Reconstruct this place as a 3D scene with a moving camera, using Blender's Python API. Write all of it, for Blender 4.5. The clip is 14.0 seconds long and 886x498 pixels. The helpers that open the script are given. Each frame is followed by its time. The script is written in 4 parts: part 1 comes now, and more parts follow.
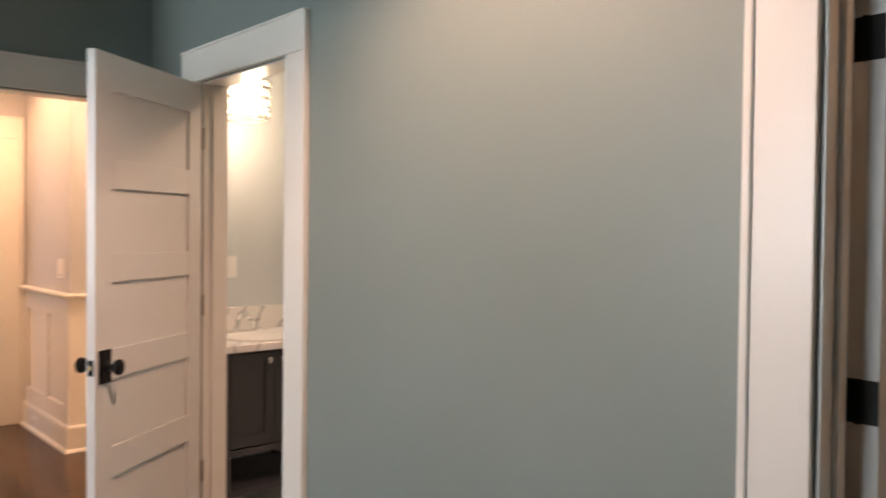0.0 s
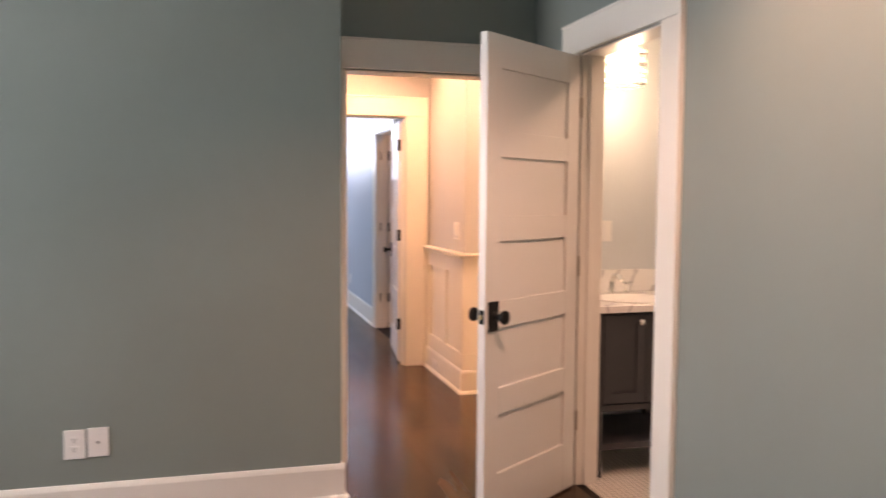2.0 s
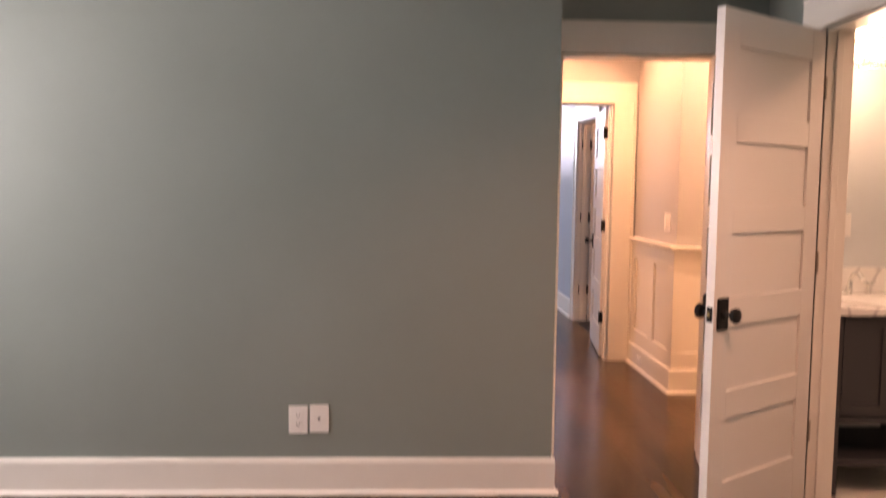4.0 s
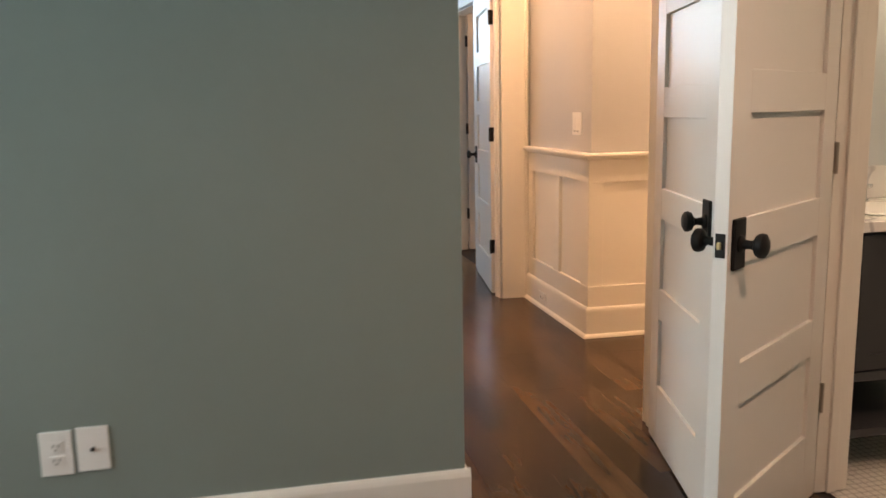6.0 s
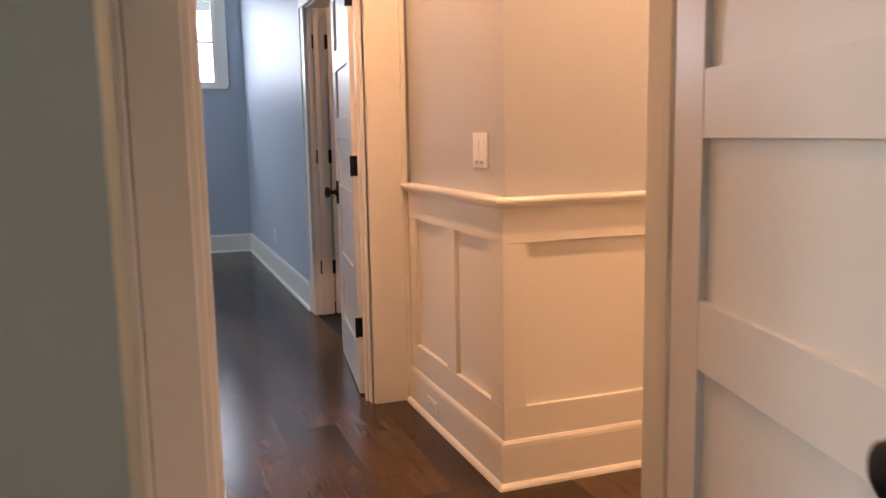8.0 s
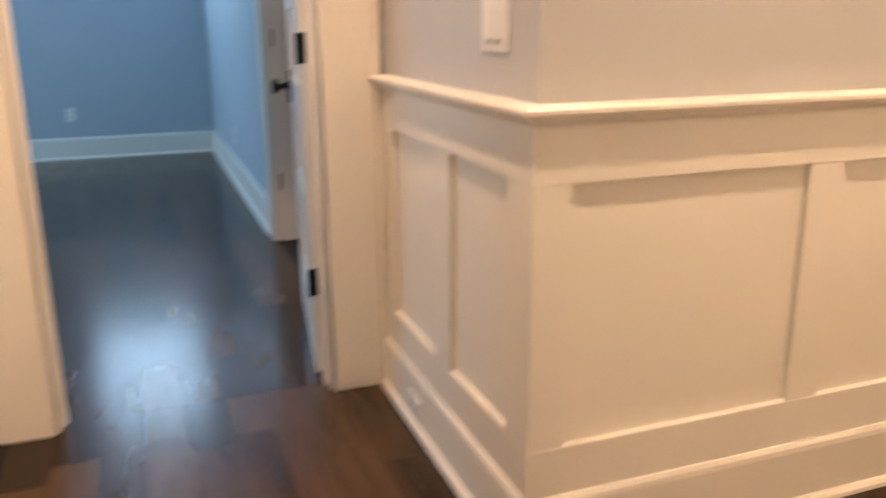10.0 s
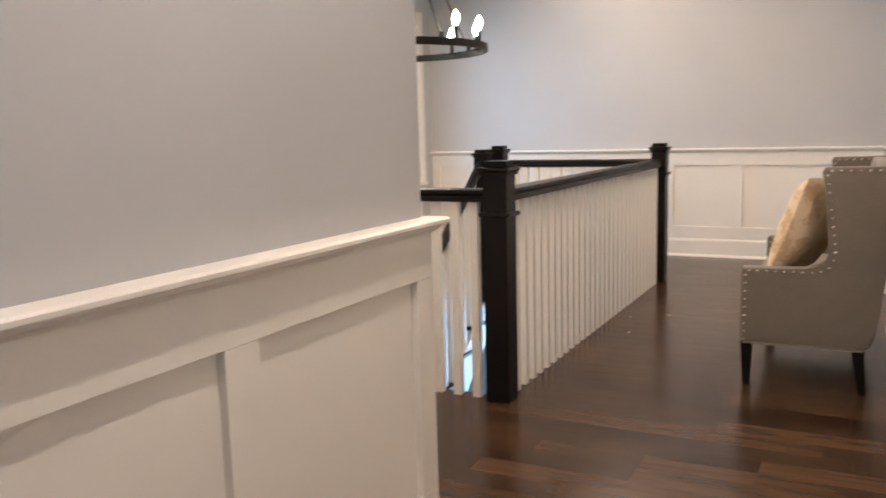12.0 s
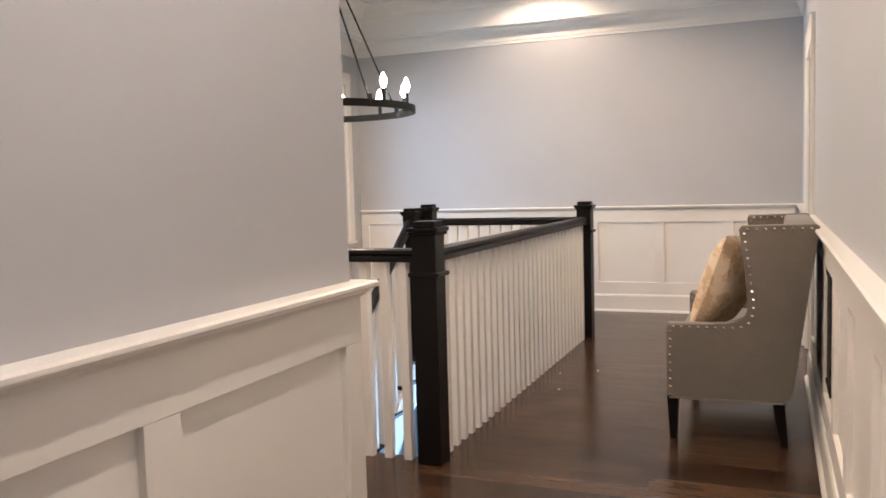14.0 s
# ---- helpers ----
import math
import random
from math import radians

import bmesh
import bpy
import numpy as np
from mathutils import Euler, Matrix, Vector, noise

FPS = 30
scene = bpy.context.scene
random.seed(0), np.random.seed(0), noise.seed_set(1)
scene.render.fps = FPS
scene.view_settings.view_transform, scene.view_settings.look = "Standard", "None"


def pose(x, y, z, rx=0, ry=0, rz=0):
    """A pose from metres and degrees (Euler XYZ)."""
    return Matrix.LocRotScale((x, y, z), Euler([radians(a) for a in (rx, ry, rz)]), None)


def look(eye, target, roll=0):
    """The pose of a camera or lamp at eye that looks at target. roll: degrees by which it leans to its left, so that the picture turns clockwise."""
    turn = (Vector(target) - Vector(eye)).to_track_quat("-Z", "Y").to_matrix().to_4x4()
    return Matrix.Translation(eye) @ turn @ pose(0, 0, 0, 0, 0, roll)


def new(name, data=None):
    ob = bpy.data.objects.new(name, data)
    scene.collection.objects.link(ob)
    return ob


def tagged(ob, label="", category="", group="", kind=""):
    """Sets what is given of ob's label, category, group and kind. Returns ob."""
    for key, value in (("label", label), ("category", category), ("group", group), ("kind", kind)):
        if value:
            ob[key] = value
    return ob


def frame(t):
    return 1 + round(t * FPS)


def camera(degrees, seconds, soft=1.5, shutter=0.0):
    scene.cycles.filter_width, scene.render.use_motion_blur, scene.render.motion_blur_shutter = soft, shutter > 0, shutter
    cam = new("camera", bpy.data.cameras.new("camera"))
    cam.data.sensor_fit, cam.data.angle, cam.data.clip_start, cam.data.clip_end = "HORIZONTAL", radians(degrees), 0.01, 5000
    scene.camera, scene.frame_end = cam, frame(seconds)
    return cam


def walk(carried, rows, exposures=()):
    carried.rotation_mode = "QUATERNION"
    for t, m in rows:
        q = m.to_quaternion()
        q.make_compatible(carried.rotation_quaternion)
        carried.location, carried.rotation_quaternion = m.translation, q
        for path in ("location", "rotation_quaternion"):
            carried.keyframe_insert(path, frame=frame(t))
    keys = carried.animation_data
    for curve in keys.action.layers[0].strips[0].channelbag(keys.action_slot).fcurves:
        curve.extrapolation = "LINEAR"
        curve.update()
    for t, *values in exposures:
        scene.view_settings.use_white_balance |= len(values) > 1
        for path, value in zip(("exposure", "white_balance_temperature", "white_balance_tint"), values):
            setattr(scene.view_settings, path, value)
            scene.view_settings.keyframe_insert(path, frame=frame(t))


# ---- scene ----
cam = camera(56.8, 14.0, shutter=0.5)
PATH = [
    (0, (0.165, -0.324, 1.424), (1.485, 1.177, 1.381), 0.6),
    (0.5, (0.193, -0.395, 1.406), (1.279, 1.283, 1.328), 1.0),
    (1, (0.177, -0.401, 1.407), (1.058, 1.391, 1.296), 1.0),
    (1.5, (0.154, -0.409, 1.404), (0.872, 1.454, 1.277), 0.7),
    (2, (0.122, -0.431, 1.407), (0.654, 1.493, 1.279), 0.4),
    (2.5, (0.056, -0.428, 1.411), (0.337, 1.55, 1.31), 0.4),
    (3, (0.021, -0.433, 1.42), (0.135, 1.563, 1.359), 0.4),
    (3.5, (0.016, -0.431, 1.419), (0.083, 1.568, 1.367), 0.7),
    (4, (0.009, -0.318, 1.392), (0.095, 1.674, 1.237), 0.8),
    (4.2, (0.004, -0.232, 1.378), (0.109, 1.749, 1.121), 0.7),
    (6.3, (0.193, 1.274, 1.23), (0.654, 3.191, 0.895), -1.5),
    (6.5, (0.253, 1.452, 1.227), (0.745, 3.366, 0.916), -1.9),
    (7, (0.34, 1.877, 1.218), (0.944, 3.761, 0.926), -2.1),
    (7.5, (0.514, 2.263, 1.218), (1.208, 4.119, 0.949), -1.9),
    (7.7, (0.594, 2.418, 1.222), (1.289, 4.275, 0.958), -1.5),
    (9.8, (1.055, 3.624, 1.149), (1.585, 5.465, 0.577), -0.2),
    (10, (1.107, 3.718, 1.159), (1.773, 5.526, 0.621), -0.5),
    (10.4, (1.226, 3.886, 1.185), (2.148, 5.604, 0.736), -1.2),
    (10.5, (1.22, 3.893, 1.195), (2.212, 5.574, 0.761), -1.4),
    (11, (1.295, 4.039, 1.195), (2.652, 5.459, 0.819), -2.3),
    (11.5, (1.349, 4.092, 1.208), (2.969, 5.213, 0.866), -1.6),
    (12, (1.415, 4.121, 1.22), (3.176, 5.025, 0.936), -1.5),
    (12.5, (1.428, 4.124, 1.23), (3.255, 4.904, 1.005), -2.0),
    (13, (1.429, 4.123, 1.237), (3.286, 4.844, 1.063), -1.7),
    (13.5, (1.427, 4.121, 1.239), (3.294, 4.823, 1.09), -1.6),
    (14, (1.424, 4.122, 1.236), (3.271, 4.874, 1.084), -1.6),
]
EXPOSURES = [(0.0, 0.51, 7400, 18), (0.5, 0.51, 7900, 23), (1.0, 0.58, 8100, 27), (2.0, 0.73, 8200, 29), (3.0, 0.67, 9000, 38), (4.2, 0.61, 9300, 40), (6.3, 0.36, 7600, 9), (7.0, 0.28, 8000, 15), (7.7, 0.18, 8200, 24), (9.8, 0.54, 6200, 2), (10.2, 0.44, 6000, 2), (10.5, -0.05, 5700, 2), (11.0, -0.3, 5000, -3), (11.5, 0.04, 4700, -3), (12.0, 0.03, 4480, -4), (14.0, 0.0, 4430, -3)]
walk(cam, [(t, look(eye, target, roll)) for t, eye, target, roll in PATH], EXPOSURES)


# ---- world and light ----
world = bpy.data.worlds.new("sky")
scene.world = world
world.use_nodes = True
_n = world.node_tree.nodes
_sky = _n.new("ShaderNodeTexSky")
_sky.sky_type, _sky.sun_disc, _sky.sun_elevation, _sky.sun_rotation = "NISHITA", False, radians(40), radians(200)
world.node_tree.links.new(_sky.outputs[0], _n["Background"].inputs[0])
_n["Background"].inputs[1].default_value = 0.12


def lamp(name, kind, m, energy, colour, size=0.1, size_y=None, spread=None):
    data = bpy.data.lights.new(name, kind)
    data.energy, data.color = energy, colour
    if kind == "AREA":
        data.shape = "RECTANGLE" if size_y else "DISK"
        data.size = size
        if size_y:
            data.size_y = size_y
        if spread:
            data.spread = radians(spread)
    elif kind == "SUN":
        data.angle = radians(size)
    else:
        data.shadow_soft_size = size
    ob = new(name, data)
    ob.matrix_world = m
    return ob


# cans at x 7.2 and 6.3 are added, unseen, to brighten the far end
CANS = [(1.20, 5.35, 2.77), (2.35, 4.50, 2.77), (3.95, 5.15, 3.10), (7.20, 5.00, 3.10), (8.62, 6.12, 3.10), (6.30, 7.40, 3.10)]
BED_CANS = [(1.10, 1.25)]
YL_OUT = 8.36
WARM = (1.0, 0.585, 0.345)
DAY = (0.80, 0.90, 1.0)
lamp("sun", "SUN", look((0, 0, 30), (-9, 12, 0)), 2.0, (1.0, 0.95, 0.88), 0.6)
# daylight in the window openings
lamp("bedroom_window_light", "AREA", look((-3.26, 2.15, 1.75), (0, 2.15, 1.6)), 58, (0.69, 0.86, 0.99), 1.8, 1.4)
for _x, _y in BED_CANS:
    _l = lamp("bedroom_can_light", "SPOT", look((_x, _y, 2.838), (_x, _y, 0)), 172, (1.0, 0.63, 0.48), 0.07)
    _l.data.spot_size, _l.data.spot_blend = radians(132), 0.6
lamp("blue_room_window_light", "AREA", look((1.0, 11.71, 2.2), (1.0, 6, 1.2)), 30, (0.55, 0.74, 1.0), 1.0, 0.9)
# west opening is unseen; this lamp is added to brighten the blue walls
lamp("blue_room_side_fill", "AREA", look((-2.5, 9.6, 1.6), (1.7, 9.6, 1.4)), 49, (0.54, 0.75, 1.0), 1.8, 1.5)
# unseen lamp, added to brighten the far bedroom's closet jamb and door
lamp("closet_fill_light", "SPOT", look((2.4, 7.7, 2.48), (2.4, 7.7, 0)), 20, WARM, 0.05).data.spot_size = radians(140)
lamp("bedroom_closet_light", "SPOT", look((2.75, -0.35, 2.588), (2.75, -0.35, 0)), 26, WARM, 0.05).data.spot_size = radians(150)
lamp("stair_window_light", "AREA", look((8.5, YL_OUT, 1.5), (8.5, 5, 1.2)), 11, DAY, 0.9, 1.5, 110)
lamp("lower_window_light", "AREA", look((9.9, 6.4, -1.6), (6, 6.4, -1.6)), 95, DAY, 2.0, 1.6)
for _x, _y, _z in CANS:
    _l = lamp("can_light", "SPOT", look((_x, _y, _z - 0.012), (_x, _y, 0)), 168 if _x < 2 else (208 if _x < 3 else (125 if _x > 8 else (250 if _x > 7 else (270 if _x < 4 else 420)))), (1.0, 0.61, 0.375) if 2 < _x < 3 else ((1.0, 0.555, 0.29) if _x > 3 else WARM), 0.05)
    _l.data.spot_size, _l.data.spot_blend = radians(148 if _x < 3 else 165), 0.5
# no ceiling lamp is known here; added to brighten the bathroom
_l = lamp("bath_fill_light", "SPOT", look((2.55, 2.55, 2.588), (2.55, 2.55, 0)), 46, (1.0, 0.74, 0.57), 0.12)
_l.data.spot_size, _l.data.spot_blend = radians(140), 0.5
lamp("sconce_light", "POINT", pose(2.235, 3.52, 1.97), 4.5, (1.0, 0.80, 0.58), 0.06)


# ---- materials ----
def nodes_of(name, colour=(0.5, 0.5, 0.5), rough=0.5, metal=0.0):
    m = bpy.data.materials.new(name)
    m.use_nodes = True
    t = m.node_tree
    b = t.nodes["Principled BSDF"]
    b.inputs["Base Color"].default_value = (*colour, 1)
    b.inputs["Roughness"].default_value = rough
    b.inputs["Metallic"].default_value = metal
    return m, t, b


def node(t, kind, **values):
    n = t.nodes.new(kind)
    for k, v in values.items():
        n.inputs[k.replace("_", " ")].default_value = v
    return n


def mixer(t, a, b, factor):
    n = t.nodes.new("ShaderNodeMix")
    n.data_type = "RGBA"
    for k, v in ((6, a), (7, b)):
        if hasattr(v, "node"):
            t.links.new(v, n.inputs[k])
        else:
            n.inputs[k].default_value = (*v, 1)
    if hasattr(factor, "node"):
        t.links.new(factor, n.inputs[0])
    else:
        n.inputs[0].default_value = factor
    return n.outputs[2]


def ramp(t, source, a, b, lo=(0, 0, 0), hi=(1, 1, 1)):
    n = t.nodes.new("ShaderNodeValToRGB")
    n.color_ramp.elements[0].position, n.color_ramp.elements[1].position = a, b
    n.color_ramp.elements[0].color, n.color_ramp.elements[1].color = (*lo, 1), (*hi, 1)
    t.links.new(source, n.inputs[0])
    return n.outputs[0]


def bumped(t, b, source, strength, distance=0.002):
    n = node(t, "ShaderNodeBump", Strength=strength, Distance=distance)
    t.links.new(source, n.inputs["Height"])
    t.links.new(n.outputs[0], b.inputs["Normal"])


def place(t, scale=(1, 1, 1)):
    g = t.nodes.new("ShaderNodeNewGeometry")
    mp = t.nodes.new("ShaderNodeMapping")
    mp.inputs["Scale"].default_value = scale
    t.links.new(g.outputs["Position"], mp.inputs[0])
    return mp.outputs[0]


def noise_of(t, where, scale, detail=3.0, rough=0.5):
    n = node(t, "ShaderNodeTexNoise", Scale=scale, Detail=detail, Roughness=rough)
    t.links.new(where, n.inputs["Vector"])
    return n.outputs[0]


def paint(name, colour, rough=0.5, nap=0.25, stain=0.06):
    """Rolled wall paint: fine roller nap, faint large blotches."""
    m, t, b = nodes_of(name, colour, rough)
    p = place(t)
    big = noise_of(t, p, 1.3, 4)
    small = noise_of(t, p, 45, 2)
    dark = tuple(c * (1 - stain) for c in colour)
    lite = tuple(min(1, c * (1 + stain * 0.6)) for c in colour)
    c = mixer(t, dark, lite, ramp(t, big, 0.3, 0.7))
    c = mixer(t, c, dark, ramp(t, small, 0.5, 0.9, (0, 0, 0), (0.35, 0.35, 0.35)))
    t.links.new(c, b.inputs["Base Color"])
    r = ramp(t, big, 0.2, 0.8, (rough - 0.06,) * 3, (rough + 0.08,) * 3)
    t.links.new(r, b.inputs["Roughness"])
    bumped(t, b, noise_of(t, p, 420, 2), nap, 0.0006)
    return m


def floor_wood(name, island=False):
    m, t, b = nodes_of(name, (0.05, 0.02, 0.01), 0.3)
    if island:
        rnd = t.nodes.new("ShaderNodeNewGeometry").outputs["Random Per Island"]
    else:
        rnd = t.nodes.new("ShaderNodeObjectInfo").outputs["Random"]
    off = t.nodes.new("ShaderNodeVectorMath")
    off.operation = "SCALE"
    comb = t.nodes.new("ShaderNodeCombineXYZ")
    for k in range(3):
        t.links.new(rnd, comb.inputs[k])
    t.links.new(comb.outputs[0], off.inputs[0])
    off.inputs["Scale"].default_value = 37.0
    add = t.nodes.new("ShaderNodeVectorMath")
    t.links.new(place(t), add.inputs[0])
    t.links.new(off.outputs[0], add.inputs[1])
    mp = t.nodes.new("ShaderNodeMapping")
    mp.inputs["Scale"].default_value = (26, 1.7, 26)
    t.links.new(add.outputs[0], mp.inputs[0])
    grain = noise_of(t, mp.outputs[0], 1.6, 8, 0.62)
    mp2 = t.nodes.new("ShaderNodeMapping")
    mp2.inputs["Scale"].default_value = (7, 2.2, 7)
    t.links.new(add.outputs[0], mp2.inputs[0])
    blotch = noise_of(t, mp2.outputs[0], 0.9, 4, 0.6)
    tone = mixer(t, (0.027, 0.0152, 0.0080), (0.092, 0.0525, 0.028), rnd)
    c = mixer(t, tone, (0.012, 0.0055, 0.0035), ramp(t, grain, 0.45, 0.72, (0, 0, 0), (0.5, 0.5, 0.5)))
    c = mixer(t, c, (0.105, 0.060, 0.033), ramp(t, blotch, 0.48, 0.8, (0, 0, 0), (0.5, 0.5, 0.5)))
    c = mixer(t, c, (0.012, 0.006, 0.004), ramp(t, blotch, 0.25, 0.5, (0.6, 0.6, 0.6), (0, 0, 0)))
    t.links.new(c, b.inputs["Base Color"])
    t.links.new(ramp(t, blotch, 0.25, 0.75, (0.18, 0.18, 0.18), (0.25, 0.25, 0.25)), b.inputs["Roughness"])
    bumped(t, b, grain, 0.03, 0.0006)
    b.inputs["Specular IOR Level"].default_value = 0.23
    return m


def fabric(name, colour, weave=900):
    m, t, b = nodes_of(name, colour, 0.85)
    p = place(t)
    c = mixer(t, tuple(x * 0.86 for x in colour), tuple(x * 1.08 for x in colour), noise_of(t, p, 9, 4))
    c = mixer(t, c, tuple(x * 0.62 for x in colour), ramp(t, noise_of(t, p, weave * 0.35, 2), 0.5, 0.8, (0, 0, 0), (0.6, 0.6, 0.6)))
    t.links.new(c, b.inputs["Base Color"])
    bumped(t, b, noise_of(t, p, weave * 0.5, 2), 0.4, 0.001)
    b.inputs["Sheen Weight"].default_value = 0.25
    return m


def marble(name):
    m, t, b = nodes_of(name, (0.8, 0.79, 0.77), 0.15)
    w = node(t, "ShaderNodeTexWave", Scale=2.4, Distortion=14.0, Detail=4.0)
    t.links.new(place(t), w.inputs["Vector"])
    c = mixer(t, (0.84, 0.83, 0.81), (0.54, 0.53, 0.54), ramp(t, w.outputs[0], 0.86, 1.0))
    t.links.new(c, b.inputs["Base Color"])
    return m


def mosaic(name):
    m, t, b = nodes_of(name, (0.7, 0.68, 0.64), 0.3)
    v = node(t, "ShaderNodeTexVoronoi", Scale=34.0, Randomness=0.0)
    v.feature = "DISTANCE_TO_EDGE"
    t.links.new(place(t), v.inputs["Vector"])
    joint = ramp(t, v.outputs["Distance"], 0.03, 0.09)
    t.links.new(mixer(t, (0.33, 0.31, 0.28), (0.74, 0.72, 0.67), joint), b.inputs["Base Color"])
    bumped(t, b, joint, 0.5, 0.001)
    return m


def damask(name):
    m, t, b = nodes_of(name, (0.6, 0.45, 0.28), 0.75)
    p = place(t)
    big = noise_of(t, p, 15, 2)
    c = mixer(t, (0.74, 0.61, 0.43), (0.58, 0.42, 0.24), ramp(t, big, 0.46, 0.54))
    c = mixer(t, c, (0.76, 0.66, 0.50), ramp(t, noise_of(t, p, 46, 2), 0.56, 0.66, (0, 0, 0), (0.7, 0.7, 0.7)))
    t.links.new(c, b.inputs["Base Color"])
    bumped(t, b, noise_of(t, p, 380, 2), 0.3, 0.001)
    return m


def glow(name, colour, strength):
    m, t, b = nodes_of(name, colour, 0.4)
    b.inputs["Emission Color"].default_value = (*colour, 1)
    b.inputs["Emission Strength"].default_value = strength
    return m


def glass(name, rough=0.02, tint=(1, 1, 1)):
    m, t, b = nodes_of(name, tint, rough)
    b.inputs["Transmission Weight"].default_value = 1.0
    b.inputs["IOR"].default_value = 1.45
    return m


BEDROOM = paint("bedroom_paint", (0.228, 0.276, 0.259), 0.43, 0.3, 0.05)
HALL = paint("hall_paint", (0.470, 0.476, 0.488), 0.45, 0.3, 0.04)
BLUE = paint("pale_blue_paint", (0.42, 0.49, 0.56), 0.5, 0.3, 0.04)
BATH = paint("bath_paint", (0.58, 0.62, 0.64), 0.4, 0.2, 0.04)
CEIL = paint("ceiling_paint", (0.78, 0.77, 0.74), 0.7, 0.2, 0.03)
TRIM = paint("white_trim_paint", (0.79, 0.765, 0.71), 0.32, 0.10, 0.03)
DOORW = paint("door_paint", (0.72, 0.695, 0.66), 0.34, 0.12, 0.03)
BLACK = paint("black_iron", (0.010, 0.0095, 0.009), 0.5, 0.1, 0.2)
BLACK.node_tree.nodes["Principled BSDF"].inputs["Specular IOR Level"].default_value = 0.2
ESPRESSO = paint("espresso_wood", (0.0055, 0.0045, 0.0042), 0.38, 0.15, 0.3)
ESPRESSO.node_tree.nodes["Principled BSDF"].inputs["Specular IOR Level"].default_value = 0.18
VANITY = paint("charcoal_cabinet_paint", (0.045, 0.046, 0.052), 0.4, 0.1, 0.08)
PLATE = paint("white_plastic", (0.82, 0.81, 0.79), 0.3, 0.02, 0.02)
SLOT = paint("dark_slot", (0.03, 0.03, 0.03), 0.5, 0.0, 0.1)
CHROME = nodes_of("chrome", (0.85, 0.84, 0.82), 0.12, 1.0)[0]
BRASS = nodes_of("aged_brass", (0.55, 0.40, 0.20), 0.35, 1.0)[0]
NAIL = nodes_of("nickel_nailhead", (0.78, 0.74, 0.68), 0.25, 1.0)[0]
PLANK = floor_wood("dark_stained_oak")
PLANKS = floor_wood("dark_stained_oak_far", True)
SWITCH_GREY = paint("grey_switch_plastic", (0.42, 0.42, 0.42), 0.4, 0.1, 0.02)
UNDER = paint("subfloor", (0.01, 0.006, 0.004), 0.7, 0.1, 0.2)
LINEN = fabric("taupe_linen", (0.172, 0.152, 0.121), 420)
DAMASK = damask("gold_damask")
MARBLE = marble("white_marble")
GROUT = mosaic("white_mosaic_floor")
BULB = glow("lit_bulb", (1.0, 0.72, 0.42), 115)
LENS = glow("lit_lens", (1.0, 0.80, 0.55), 12)
DRUM_GLOW = glow("drum_glow", (1.0, 0.84, 0.64), 5.5)
SMALL_BULB = glow("lit_small_bulb", (1.0, 0.80, 0.55), 14)
CRYSTAL = glass("crystal", 0.05, (1.0, 0.97, 0.9))
PANE = glass("window_glass")


# ---- mesh helpers ----
def box(bm, x0, y0, z0, x1, y1, z1, bevel=0.0):
    r = bmesh.ops.create_cube(bm, size=1.0)
    vs = r["verts"]
    for v in vs:
        v.co = Vector((x0 + (v.co.x + 0.5) * (x1 - x0), y0 + (v.co.y + 0.5) * (y1 - y0), z0 + (v.co.z + 0.5) * (z1 - z0)))
    if bevel > 0:
        es = list({e for v in vs for e in v.link_edges})
        bmesh.ops.bevel(bm, geom=es, offset=bevel, segments=2, affect="EDGES", profile=0.5)
    return bm


def boxes(*items, bevel=0.0):
    bm = bmesh.new()
    for i in items:
        box(bm, *i, bevel=bevel)
    return bm


def prism(profile, length, axis="x", at=0.0, bevel=0.0):
    """A closed outline in two axes, drawn out along the third."""
    bm = bmesh.new()
    def co(a, b, c):
        return {"x": (c, a, b), "y": (a, c, b), "z": (a, b, c)}[axis]
    v0 = [bm.verts.new(co(a, b, at)) for a, b in profile]
    v1 = [bm.verts.new(co(a, b, at + length)) for a, b in profile]
    n = len(profile)
    for i in range(n):
        bm.faces.new((v0[i], v0[(i + 1) % n], v1[(i + 1) % n], v1[i]))
    e0, e1 = bm.faces.new(v0[::-1]), bm.faces.new(v1)
    if bevel > 0:
        es = list({e for f in (e0, e1) for e in f.edges})
        bmesh.ops.bevel(bm, geom=es, offset=bevel, segments=3, affect="EDGES", profile=0.5)
    bmesh.ops.recalc_face_normals(bm, faces=bm.faces)
    return bm


def lathe(rings, m=None, steps=20, bm=None):
    """Rings of (radius, height) turned about z."""
    bm = bm or bmesh.new()
    m = m or Matrix()
    made = []
    for r, z in rings:
        made.append([bm.verts.new(m @ Vector((r * math.cos(2 * math.pi * k / steps), r * math.sin(2 * math.pi * k / steps), z))) for k in range(steps)])
    for a, b in zip(made, made[1:]):
        for k in range(steps):
            bm.faces.new((a[k], a[(k + 1) % steps], b[(k + 1) % steps], b[k]))
    bm.faces.new(made[0][::-1])
    bm.faces.new(made[-1])
    return bm


def rod(bm, a, b, r, steps=8):
    a, b = Vector(a), Vector(b)
    m = Matrix.Translation(a) @ (b - a).to_track_quat("Z", "Y").to_matrix().to_4x4()
    return lathe([(r, 0), (r, (b - a).length)], m, steps, bm)


def mesh_from(name, bm, material, smooth=False):
    me = bpy.data.meshes.new(name)
    bmesh.ops.recalc_face_normals(bm, faces=bm.faces)
    bm.to_mesh(me)
    bm.free()
    me.materials.append(material)
    if smooth:
        me.polygons.foreach_set("use_smooth", [True] * len(me.polygons))
        me.set_sharp_from_angle(angle=radians(35))
    return me


